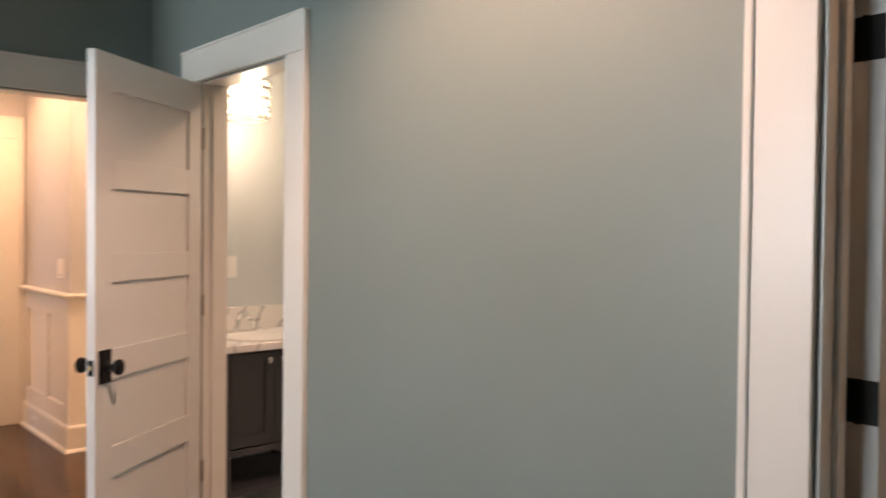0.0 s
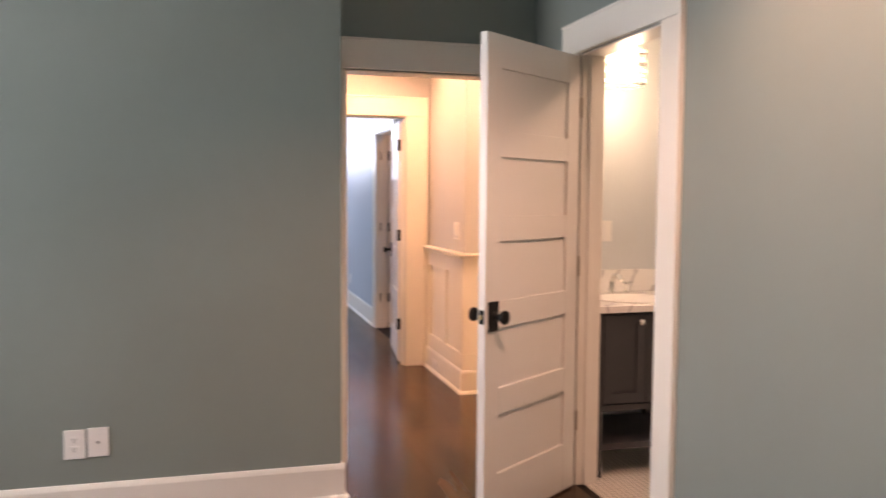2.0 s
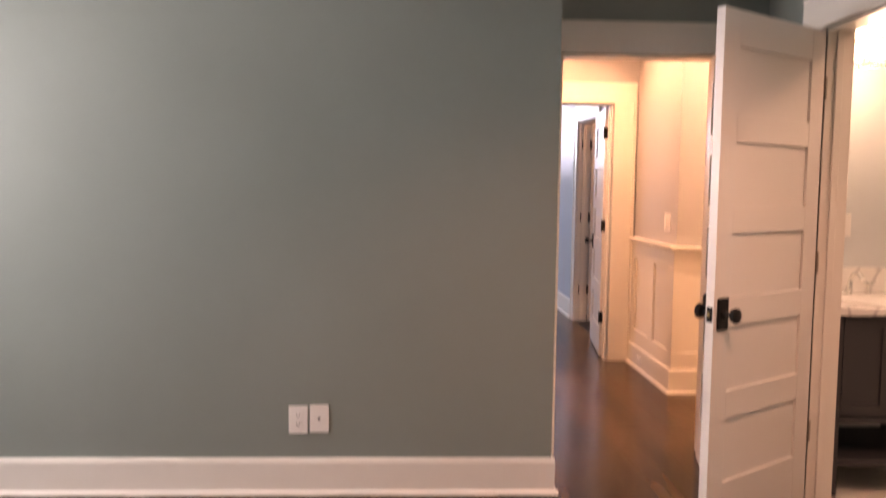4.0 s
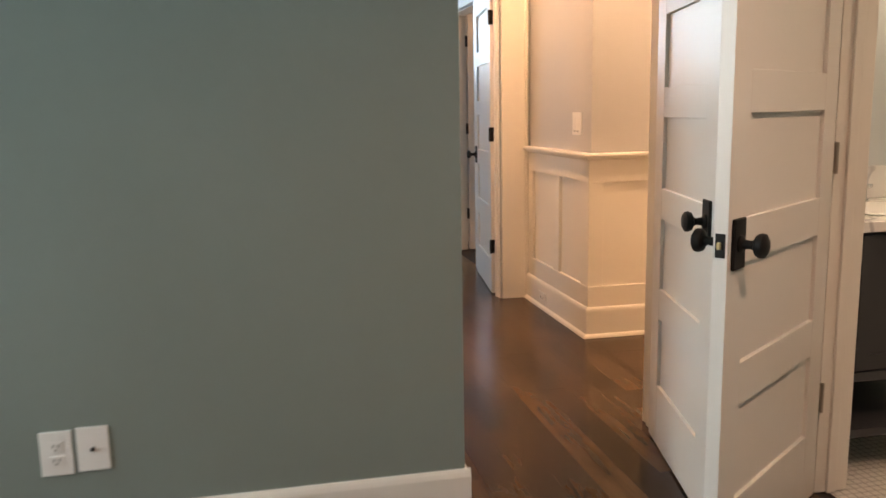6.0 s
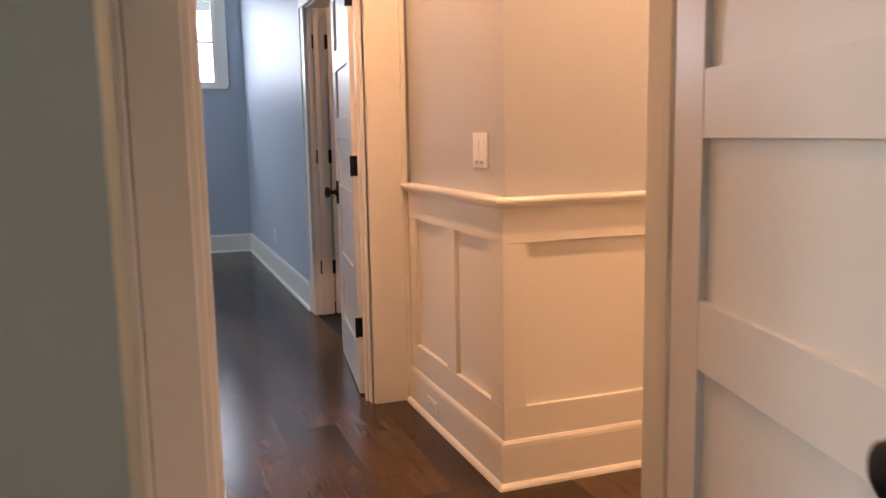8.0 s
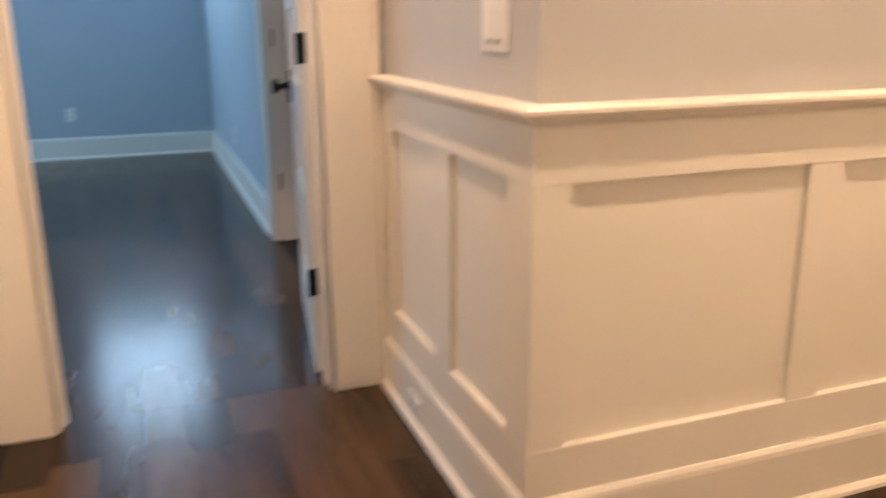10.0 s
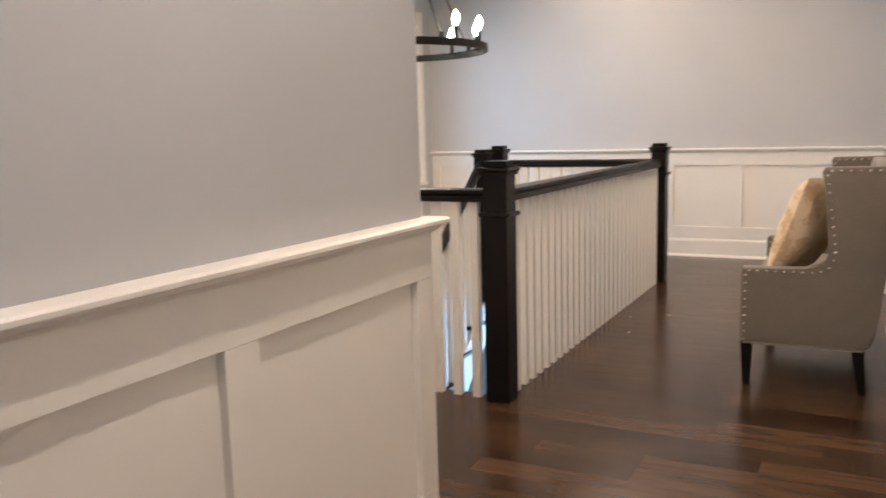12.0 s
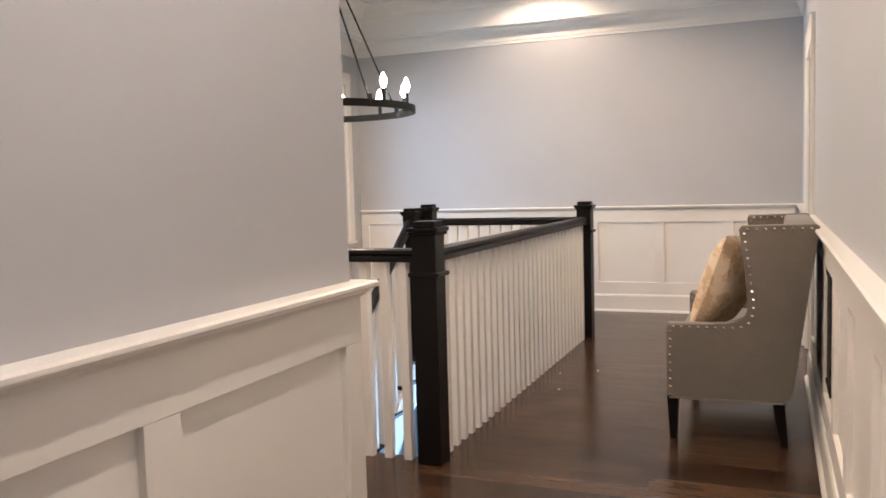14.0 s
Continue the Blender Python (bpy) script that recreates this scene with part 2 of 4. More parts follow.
def part(name, bm, material, parent=None, label="", smooth=False, m=None):
    ob = new(name, mesh_from(name, bm, material, smooth))
    if parent is not None:
        ob.parent = parent
    if m is not None:
        ob.matrix_basis = m
    if label:
        ob["label"] = label
    return ob


def empty(name, m=None, parent=None):
    ob = new(name)
    ob.empty_display_size = 0.1
    if parent is not None:
        ob.parent = parent
    if m is not None:
        ob.matrix_basis = m
    return ob


def setting(name, bm, material, label, category):
    return tagged(part(name, bm, material), label, category, kind="structure")


# ---- plan ----
XB, YA, XA = 1.80, 3.30, 0.67            # bath wall face, outlet wall face and its end
YD0, YD1 = 3.78, 3.905                   # hall door wall, bedroom and corridor faces
XJ0, XJ1 = 0.760, 1.555                  # hall door opening
XN, XC, YC = 0.59, 1.819, 5.119          # niche wall, wainscot corner (plaster faces)
YB0, YB1 = 6.15, 6.27                    # blue room's door wall
BX0, BX1 = 0.80, 1.615                   # blue room's door opening
XE = 3.241                               # end of the wainscot wall
XF, YL = 9.27, 8.25                      # far wall and stair hall's left wall
TOP, HEAD, BED_TOP = 3.10, 2.05, 2.85
SOFFIT = 2.77

# bedroom shell
setting("wall_outlets", boxes((-3.2, YA, 0, XA, YD0, TOP)), BEDROOM, "grey-green painted bedroom wall with white baseboard", "wall")
setting("wall_bath", boxes((XB, -3.0, 0, XB + 0.06, -0.41, TOP), (XB, -0.41, HEAD, XB + 0.06, 0.40, TOP), (XB, 0.40, 0, XB + 0.06, 2.445, TOP),
        (XB, 2.445, 2.085, XB + 0.06, 3.19, TOP), (XB, 3.19, 0, XB + 0.06, YD0, TOP)), BEDROOM, "grey-green painted bedroom wall with two doorways", "wall")
setting("wall_bath_inner", boxes((XB + 0.06, 1.3, 0, XB + 0.12, 2.445, TOP), (XB + 0.06, 2.445, 2.085, XB + 0.12, 3.19, TOP), (XB + 0.06, 3.19, 0, XB + 0.12, 3.81, TOP)),
        BATH, "pale painted inner wall of the bathroom", "wall")
setting("wall_closet_inner", boxes((XB + 0.06, -1.3, 0, XB + 0.12, -0.41, TOP), (XB + 0.06, -0.41, HEAD, XB + 0.12, 0.40, TOP), (XB + 0.06, 0.40, 0, XB + 0.12, 1.2, TOP)),
        BATH, "pale painted inner wall of the closet", "wall")
setting("wall_hall_door", boxes((XA, YD0, 0, XJ0, 3.84, TOP), (XJ0, YD0, HEAD, XJ1, 3.84, TOP), (XJ1, YD0, 0, XB + 0.06, 3.84, TOP)), BEDROOM, "grey-green wall round the bedroom doorway", "wall")
setting("wall_west", boxes((-3.4, -3.2, 0, -3.2, 1.2, TOP), (-3.4, 1.2, 0, -3.2, 3.1, 0.98), (-3.4, 1.2, 2.5, -3.2, 3.1, TOP), (-3.4, 3.1, 0, -3.2, YD0, TOP)),
        BEDROOM, "grey-green bedroom wall with a window", "wall")
setting("wall_south", boxes((-3.2, -3.2, 0, XB + 0.06, -3.0, TOP)), BEDROOM, "grey-green painted bedroom wall", "wall")
setting("ceiling_bedroom", boxes((-3.4, -3.2, BED_TOP, XB + 0.06, YD0, BED_TOP + 0.1)), CEIL, "white painted bedroom ceiling", "ceiling")

# bathroom and closet shells
setting("wall_bath_back", boxes((XB + 0.06, 3.81, 0, 3.7, 3.865, TOP)), BATH, "pale painted bathroom wall behind the vanity", "wall")
setting("wall_bath_east", boxes((3.6, 1.2, 0, 3.7, 3.81, TOP)), BATH, "pale painted bathroom wall", "wall")
setting("wall_bath_closet", boxes((XB + 0.06, 1.2, 0, 3.6, 1.3, TOP)), BATH, "pale painted wall between bathroom and closet", "wall")
setting("wall_closet_east", boxes((3.3, -1.3, 0, 3.4, 1.2, TOP)), BATH, "pale painted closet wall", "wall")
setting("wall_closet_south", boxes((XB + 0.06, -1.4, 0, 3.4, -1.3, TOP)), BATH, "pale painted closet wall", "wall")
setting("ceiling_bath", boxes((XB + 0.06, -1.4, 2.6, 3.7, 3.81, 2.7)), CEIL, "white painted bathroom ceiling", "ceiling")

# corridor, stair hall
setting("wall_corridor_south", boxes((XA, 3.84, 0, XJ0, YD1, TOP), (XJ0, 3.84, HEAD, XJ1, YD1, TOP), (XJ1, 3.84, 0, XB + 0.06, YD1, TOP)),
        HALL, "pale grey painted corridor wall round the bedroom doorway", "wall")
for _name, _b in (("long", (XB + 0.06, 3.87, 0, 6.98, YD1, TOP)), ("over_door", (6.98, 3.87, HEAD, 7.79, YD1, TOP)), ("end", (7.79, 3.87, 0, XF, YD1, TOP))):
    setting("wall_corridor_" + _name, boxes(_b), HALL, "pale grey painted corridor wall above white wainscot", "wall")
setting("wall_niche", boxes((0.45, YD0, 0, XN, 5.19, TOP), (0.45, 5.19, HEAD, XN, 6.0, TOP), (0.45, 6.0, 0, XN, YB0, TOP)), HALL, "pale grey painted corridor wall with a closed door", "wall")
setting("wall_blue_door", boxes((0.45, YB0, 0, BX0, 6.21, TOP), (BX0, YB0, HEAD, BX1, 6.21, TOP), (BX1, YB0, 0, XC, 6.21, TOP)), HALL, "pale grey wall round the blue room doorway", "wall")
for _name, _b in (("long", (XC, YC, 0, XE, 5.25, TOP)), ("side", (XC, 5.25, 0, XC + 0.14, 6.21, TOP)), ("return", (XE - 0.14, 5.25, 0, XE, YL, TOP))):
    setting("wall_wainscot_" + _name, boxes(_b), HALL, "pale grey painted wall with an outside corner above white wainscot", "wall")
setting("wall_far", boxes((XF, YD0, 0, XF + 0.12, YL + 0.12, TOP)), HALL, "pale grey painted far wall of the stair hall", "wall")
setting("wall_stair_north", boxes((XE, YL, -3.0, 8.02, YL + 0.12, TOP), (8.02, YL, -3.0, 8.98, YL + 0.12, 0.70), (8.02, YL, 2.30, 8.98, YL + 0.12, TOP), (8.98, YL, -3.0, XF, YL + 0.12, TOP)), HALL, "pale grey stair hall wall with a tall window", "wall")
setting("ceiling_corridor", boxes((0.45, YD1, SOFFIT, XE, YB0, SOFFIT + 0.1)), CEIL, "white painted corridor ceiling", "ceiling")

# blue room
setting("wall_blue_inner", boxes((-2.6, 6.21, 0, BX0, YB1, TOP), (BX0, 6.21, HEAD, BX1, YB1, TOP), (BX1, 6.21, 0, 1.76, YB1, TOP)), BLUE, "pale blue wall inside the far bedroom", "wall")
setting("wall_blue_east", boxes((1.76, 6.21, 0, 1.88, 7.30, TOP), (1.76, 7.30, HEAD, 1.88, 8.11, TOP), (1.76, 8.11, 0, 1.88, 11.75, TOP)), BLUE, "pale blue wall with a white cased doorway", "wall")
setting("wall_blue_north", boxes((-2.6, 11.62, 0, 0.5, 11.75, TOP), (0.5, 11.62, 0, 1.5, 11.75, 1.75), (0.5, 11.62, 2.65, 1.5, 11.75, TOP), (1.5, 11.62, 0, 1.76, 11.75, TOP)), BLUE, "pale blue wall with a window", "wall")
setting("wall_blue_west", boxes((-2.72, 6.21, 0, -2.6, 8.6, TOP), (-2.72, 8.6, 0, -2.6, 10.6, 0.8), (-2.72, 8.6, 2.4, -2.6, 10.6, TOP), (-2.72, 10.6, 0, -2.6, 11.75, TOP)), BLUE, "pale blue wall", "wall")
setting("ceiling_blue", boxes((-2.72, 6.21, BED_TOP, 1.88, 11.75, BED_TOP + 0.1)), CEIL, "white painted ceiling of the far bedroom", "ceiling")
setting("wall_blue_closet", boxes((2.9, 7.0, 0, 3.0, 8.5, TOP), (1.88, 8.5, 0, 3.0, 8.6, TOP), (1.88, 6.9, 0, 3.0, 7.0, TOP), (1.88, 6.9, 2.5, 3.0, 8.6, 2.6)), CEIL, "white painted closet of the far bedroom", "wall")


# ---- trim ----
def casing(name, m, width, height, left=0.115, right=0.115, head=0.165, label="white painted door casing"):
    """Flat craftsman casing round an opening. Local x along the wall, y out of it, the opening from 0 to width."""
    top = empty(name, m)
    tagged(top, label, "door casing", kind="structure")
    r = 0.006
    if left:
        part("side_casing", boxes((-left + 0.022, 0, 0, -r, 0.02, height + r), bevel=0.003), TRIM, top)
        part("backband", boxes((-left, 0, 0, -left + 0.021, 0.026, height + r), bevel=0.004), TRIM, top)
    if right:
        part("side_casing", boxes((width + r, 0, 0, width + right - 0.022, 0.02, height + r), bevel=0.003), TRIM, top)
        part("backband", boxes((width + right - 0.021, 0, 0, width + right, 0.026, height + r), bevel=0.004), TRIM, top)
    part("head_casing", boxes((-left, 0, height + r, width + right, 0.024, height + head), bevel=0.003), TRIM, top)
    part("head_fillet", boxes((-left - 0.003, 0, height + head, width + right + 0.003, 0.029, height + head + 0.012), bevel=0.003), TRIM, top)
    return top


def jamb(name, m, width, height, depth, stop):
    """Lining of an opening: local y runs from 0 into the wall to -depth; stop is the place of the door stop."""
    top = empty(name, m)
    tagged(top, "white painted door jamb with stop", "door jamb", kind="structure")
    for x0, x1, s in ((-0.012, 0.006, 1), (width - 0.006, width + 0.012, -1)):
        part("jamb_side", boxes((x0, -depth, 0, x1, 0.0, height), bevel=0.002), TRIM, top)
        a = 0.0061 if s > 0 else width - 0.018
        part("door_stop", boxes((a, stop - 0.016, 0, a + 0.012, stop + 0.016, height - 0.006), bevel=0.003), TRIM, top)
    part("jamb_head", boxes((0.006, -depth, height - 0.006, width - 0.006, 0.0, height + 0.004), bevel=0.002), TRIM, top)
    return top


def baseboard(name, m, length, high=0.165, label="tall white painted baseboard with shoe moulding", ends=(0, 0)):
    top = empty(name, m)
    tagged(top, label, "baseboard", kind="structure")
    prof = [(0, 0), (0.016, 0), (0.016, high - 0.022), (0.012, high - 0.008), (0.008, high), (0, high)]
    part("board", prism(prof, length, "x"), TRIM, top)
    shoe = [(0.016, 0), (0.032, 0), (0.030, 0.010), (0.024, 0.018), (0.016, 0.021)]
    part("shoe_moulding", prism(shoe, length + ends[0] + ends[1], "x", -ends[0]), TRIM, top)
    return top


def mitred(profile, length, c0, c1):
    """A moulding along x whose ends are cut at 45 degrees where it turns an outside corner."""
    bm = prism(profile, length, "x")
    for v in bm.verts:
        v.co.x += v.co.y * c1 if v.co.x > length / 2 else -v.co.y * c0
    return bm


def wainscot(name, m, length, panels, high=1.0, corner0=0.0, corner1=0.0):
    """Flat-panel wainscot: local x along the wall, y out of it; panels are (start, end) along it."""
    top = empty(name, m)
    tagged(top, "white flat-panel wainscot with chair rail and baseboard", "wainscot", kind="structure")
    lo, hi = 0.282, 0.850
    for a, b in panels:
        part("panel", boxes((a - 0.004, 0, lo - 0.004, b + 0.004, 0.001, hi + 0.004)), TRIM, top)
    marks = [0.0] + [v for ab in panels for v in ab] + [length]
    for k in range(0, len(marks), 2):
        a, b = marks[k] - (0.0186 * corner0 if k == 0 else 0), marks[k + 1] + (0.0186 * corner1 if k == len(marks) - 2 else 0)
        if b - a > 0.004:
            part("stile", boxes((a, 0, lo, b, 0.0190, hi), bevel=0.0012), TRIM, top)
    part("top_rail", boxes((-0.019 * corner0, 0, hi + 0.0006, length + 0.019 * corner1, 0.0194, 0.966), bevel=0.0012), TRIM, top)
    part("bottom_rail", boxes((-0.019 * corner0, 0, 0.168, length + 0.019 * corner1, 0.0194, lo - 0.0006), bevel=0.0012), TRIM, top)
    base = [(0, 0), (0.032, 0), (0.032, 0.146), (0.030, 0.158), (0.024, 0.168), (0.0, 0.168)]
    part("baseboard", mitred(base, length, corner0, corner1), TRIM, top)
    shoe = [(0.032, 0), (0.049, 0), (0.047, 0.010), (0.040, 0.018), (0.032, 0.021)]
    part("shoe_moulding", mitred(shoe, length, corner0, corner1), TRIM, top)
    cap = [(0, 0.966), (0.026, 0.966), (0.030, 0.972), (0.038, 0.977), (0.040, 0.984), (0.052, 0.986), (0.055, 0.990), (0.055, 0.998), (0.050, 1.003), (0, 1.005)]
    part("chair_rail", mitred(cap, length, corner0, corner1), TRIM, top)
    return top


def facing(x, y, turn):
    return pose(x, y, 0, 0, 0, turn)


# bedroom doorways (local y points into the bedroom)
casing("bath_door_casing", facing(XB, 2.445, 90), 0.745, 2.085, 0.155, 0.18, 0.145)
jamb("bath_door_jamb", facing(XB, 2.445, 90), 0.745, 2.085, 0.12, -0.055)
casing("closet_door_casing", facing(XB, -0.41, 90), 0.81, HEAD, 0.15, 0.16, 0.17)
jamb("closet_door_jamb", facing(XB, -0.41, 90), 0.81, HEAD, 0.12, -0.07)
casing("hall_door_casing", facing(XJ1, YD0, 180), XJ1 - XJ0, HEAD, 0.238, 0.100, 0.15)
jamb("hall_door_jamb", facing(XJ1, YD0, 180), XJ1 - XJ0, HEAD, YD1 - YD0, -0.055)
casing("hall_door_outer_casing", facing(XJ0, YD1, 0), XJ1 - XJ0, HEAD, 0.115, 0.15, 0.165)
baseboard("baseboard_outlets", facing(XA + 0.016, YA, 180), XA + 0.016 + 3.2, ends=(0.016, 0))
baseboard("baseboard_return", facing(XA, YD0 - 0.03, 270), YD0 - 0.03 - YA)
baseboard("baseboard_bath_wall", facing(XB, 0.562, 90), 2.288 - 0.562)
baseboard("baseboard_bath_south", facing(XB, -3.0, 90), 2.44)

# corridor
casing("blue_door_casing", facing(BX1, YB0, 180), BX1 - BX0, HEAD, 0.185, 0.2, 0.15)
jamb("blue_door_jamb", facing(BX1, YB0, 180), BX1 - BX0, HEAD, 0.12, -0.055)
casing("niche_door_casing", facing(XN, 6.0, 270), 0.81, HEAD, 0.12, 0.12, 0.15)
jamb("niche_door_jamb", facing(XN, 6.0, 270), 0.81, HEAD, 0.10, -0.06)
wainscot("wainscot_corner_side", facing(XC, YC, 90), YB0 - 0.026 - YC, [(0.096, 0.436), (0.538, 0.923)], corner0=1)
wainscot("wainscot_long", facing(XE, YC, 180), XE - XC, [(0.063, 0.672), (0.764, XE - 1.885)], corner0=1, corner1=1)
_pan = [(0.09, 0.55), (0.66, 1.12), (1.24, 1.66), (1.79, 2.35), (2.47, 2.96), (3.06, 3.60), (3.70, 4.25), (4.35, 5.00)]
wainscot("wainscot_right_wall", facing(1.75, YD1, 0), 6.86 - 1.75, _pan)
wainscot("wainscot_right_end", facing(7.91, YD1, 0), XF - 7.91, [(0.10, 0.62), (0.70, 1.26)])
wainscot("wainscot_far_wall", facing(XF, YD1 + 0.055, 90), YL - YD1 - 0.06, [(0.04, 0.51)] + [(0.604 + 0.615 * k, 1.124 + 0.615 * k) for k in range(6)])
wainscot("wainscot_return", facing(XE, YL - 0.01, 270), YL - 0.01 - YC, [(0.1 + 0.75 * k, 0.7 + 0.75 * k) for k in range(4)], corner1=1)
casing("right_wall_door_casing", facing(6.98, YD1, 0), 0.81, HEAD, 0.12, 0.12, 0.15)

# far bedroom
casing("blue_closet_casing", facing(1.76, 7.30, 90), 0.81, HEAD, 0.14, 0.14, 0.16)
jamb("blue_closet_jamb", facing(1.76, 7.30, 90), 0.81, HEAD, 0.12, -0.055)
baseboard("baseboard_blue_east", facing(1.76, 8.25, 90), 11.62 - 8.25, 0.19)
baseboard("baseboard_blue_north", facing(1.76, 11.62, 180), 4.3, 0.19)
baseboard("baseboard_blue_near", facing(1.76, 6.31, 90), 0.85, 0.19)


# ---- doors ----
PANELS = ((1.906, 1.655), (1.550, 1.306), (1.204, 0.956), (0.847, 0.594), (0.482, 0.232))


def knob_set(parent, x, y, side, z=0.913):
    """Square-plate knob on a door face; side is +1 or -1 along local y."""
    k = part("backplate", boxes((x - 0.034, min(y, y + side * 0.009), z - 0.062, x + 0.034, max(y, y + side * 0.009), z + 0.062), bevel=0.003), BLACK, parent, "black iron backplate")
    m = Matrix.Translation((x, y + side * 0.009, z)) @ pose(0, 0, 0, -90 * side)
    part("knob", lathe([(0.022, 0), (0.022, 0.004), (0.012, 0.010), (0.010, 0.026), (0.014, 0.034), (0.026, 0.040), (0.030, 0.050), (0.029, 0.058), (0.020, 0.064), (0.004, 0.066)], m, 20), BLACK, k, "round black knob", smooth=True)


def panel_door(name, m, width, label, height=2.03, thick=0.036, low=0.010, metal=None, jamb_side=0):
    """Five-panel door. Local: hinge edge on z at the origin, the leaf along +x, from y=-thick to 0."""
    metal = metal or BLACK
    top = empty(name, m)
    tagged(top, label, "door", "interior panel doors")
    st, t0 = 0.106, -thick
    panels = [(a * height / 2.03, b * height / 2.03) for a, b in PANELS]
    part("stile", boxes((0, t0, low, st, 0, low + height), bevel=0.0015), DOORW, top)
    part("stile", boxes((width - st, t0, low, width, 0, low + height), bevel=0.0015), DOORW, top)
    edges = [low + height] + [v for p in panels for v in p] + [low]
    for k in range(0, len(edges), 2):
        part("rail", boxes((st, t0 + 0.0004, edges[k + 1], width - st, -0.0004, edges[k]), bevel=0.0012), DOORW, top)
    for hi, lo in panels:
        part("panel", boxes((st - 0.004, t0 + 0.012, lo - 0.004, width - st + 0.004, -0.012, hi + 0.004)), DOORW, top)
    x = width - 0.053
    knob_set(top, x, 0.0, 1)
    knob_set(top, x, t0, -1)
    lt = part("latch_plate", boxes((width, t0 + 0.006, 0.884, width + 0.002, -0.006, 0.942)), BLACK, top, "black latch plate")
    part("latch_bolt", boxes((width + 0.002, t0 + 0.012, 0.904, width + 0.010, -0.014, 0.922), bevel=0.002), BRASS, lt, "brass latch bolt")
    for z in (1.83, 1.08, 0.33):
        h = part("hinge", boxes((-0.003, t0 + 0.001 - (0.030 if jamb_side < 0 else 0), z - 0.046, 0.0, 0.030 if jamb_side > 0 else 0.0, z + 0.046), bevel=0.0008), metal, top, "square hinge leaf")
        part("hinge_pin", rod(bmesh.new(), (-0.005, 0.006, z - 0.047), (-0.005, 0.006, z + 0.047), 0.0065), metal, h, smooth=True)
    return top


STEEL = nodes_of("satin_nickel_hinge", (0.45, 0.40, 0.34), 0.4, 1.0)[0]
panel_door("bathroom_door", pose(1.784, 3.166, 0, 0, 0, 215.8), 0.750, "white five-panel door standing open with black knobs", height=2.06, metal=STEEL)
panel_door("bedroom_door", pose(1.544, 3.760, 0, 0, 0, 256.8), 0.704, "white five-panel bedroom door standing open with black knobs", metal=STEEL)
panel_door("far_bedroom_door", pose(1.590, 6.285, 0, 0, 0, 82.5), 0.80, "white five-panel door open into the blue room", jamb_side=-1)
panel_door("far_closet_door", pose(1.885, 8.098, 0, 0, 0, 2), 0.79, "white five-panel closet door open in the blue room")
panel_door("closet_door", pose(1.937, 0.372, 0, 0, 0, 358), 0.79, "white five-panel closet door standing open", jamb_side=1)
panel_door("corridor_closet_door", pose(XN - 0.004, 5.995, 0, 0, 0, 270), 0.80, "white five-panel closet door, closed")
panel_door("right_wall_door", pose(6.985, YD1 - 0.012, 0, 0, 0, 0), 0.80, "white five-panel door in the stair hall, closed")

# hinge leaves and strike plate on the jambs
for z in (1.83, 1.08, 0.33):
    tagged(part("jamb_hinge", boxes((1.790, 8.098, z - 0.045, 1.826, 8.1035, z + 0.045), bevel=0.001), BLACK), "black hinge leaf on a white jamb", "hinge", "jamb hinges")
tagged(part("strike_plate", boxes((XJ0 + 0.006, YD0 + 0.045, 0.86, XJ0 + 0.0075, YD0 + 0.075, 0.95)), BLACK), "dark strike plate on the bedroom door jamb", "strike plate")


# ---- floors ----
def plank_rows(x0, x1, y0, y1, width=0.121, seed=1):
    """Boards along y: yields x, y, width, length."""
    rng = random.Random(seed)
    x = x0
    while x < x1 - 0.001:
        w = min(width, x1 - x)
        y = y0 - rng.choice((0.0, 0.2, 0.35, 0.5))
        while y < y1 - 0.001:
            l = rng.choice((0.40, 0.55, 0.70, 0.85, 1.05, 1.25))
            a, b = max(y, y0), min(y + l, y1)
            if b - a > 0.004:
                yield x, a, w, b - a
            y += l
        x += w


def plank_bm(bm, x, y, w, l, drop=0.0):
    g, e = 0.0002, 0.0012
    z1, z0 = -drop, -0.012
    outer = [(x + g, y + g), (x + w - g, y + g), (x + w - g, y + l - g), (x + g, y + l - g)]
    inner = [(x + g + e, y + g + e), (x + w - g - e, y + g + e), (x + w - g - e, y + l - g - e), (x + g + e, y + l - g - e)]
    a = [bm.verts.new((p, q, z0)) for p, q in outer]
    b = [bm.verts.new((p, q, z1 - 0.0002)) for p, q in outer]
    c = [bm.verts.new((p, q, z1)) for p, q in inner]
    for u, v in ((a, b), (b, c)):
        for k in range(4):
            bm.faces.new((u[k], u[(k + 1) % 4], v[(k + 1) % 4], v[k]))
    bm.faces.new(c)
    return bm


def far_planks(name, areas, parent):
    vs, fs = [], []
    for (x0, x1, y0, y1, seed) in areas:
        for x, y, w, l in plank_rows(x0, x1, y0, y1, seed=seed):
            n = len(vs)
            g = 0.0003
            vs += [(x + g, y + g, -0.0002), (x + w - g, y + g, -0.0002), (x + w - g, y + l - g, -0.0002), (x + g, y + l - g, -0.0002),
                   (x, y, -0.006), (x + w, y, -0.006), (x + w, y + l, -0.006), (x, y + l, -0.006)]
            fs.append((n, n + 1, n + 2, n + 3))
            for k in range(4):
                fs.append((n + 4 + k, n + 4 + (k + 1) % 4, n + (k + 1) % 4, n + k))
    me = bpy.data.meshes.new(name)
    me.from_pydata(vs, [], fs)
    me.materials.append(PLANKS)
    ob = new(name, me)
    ob.parent = parent
    tagged(ob, "dark stained oak floor boards", kind="stuff")
    return ob


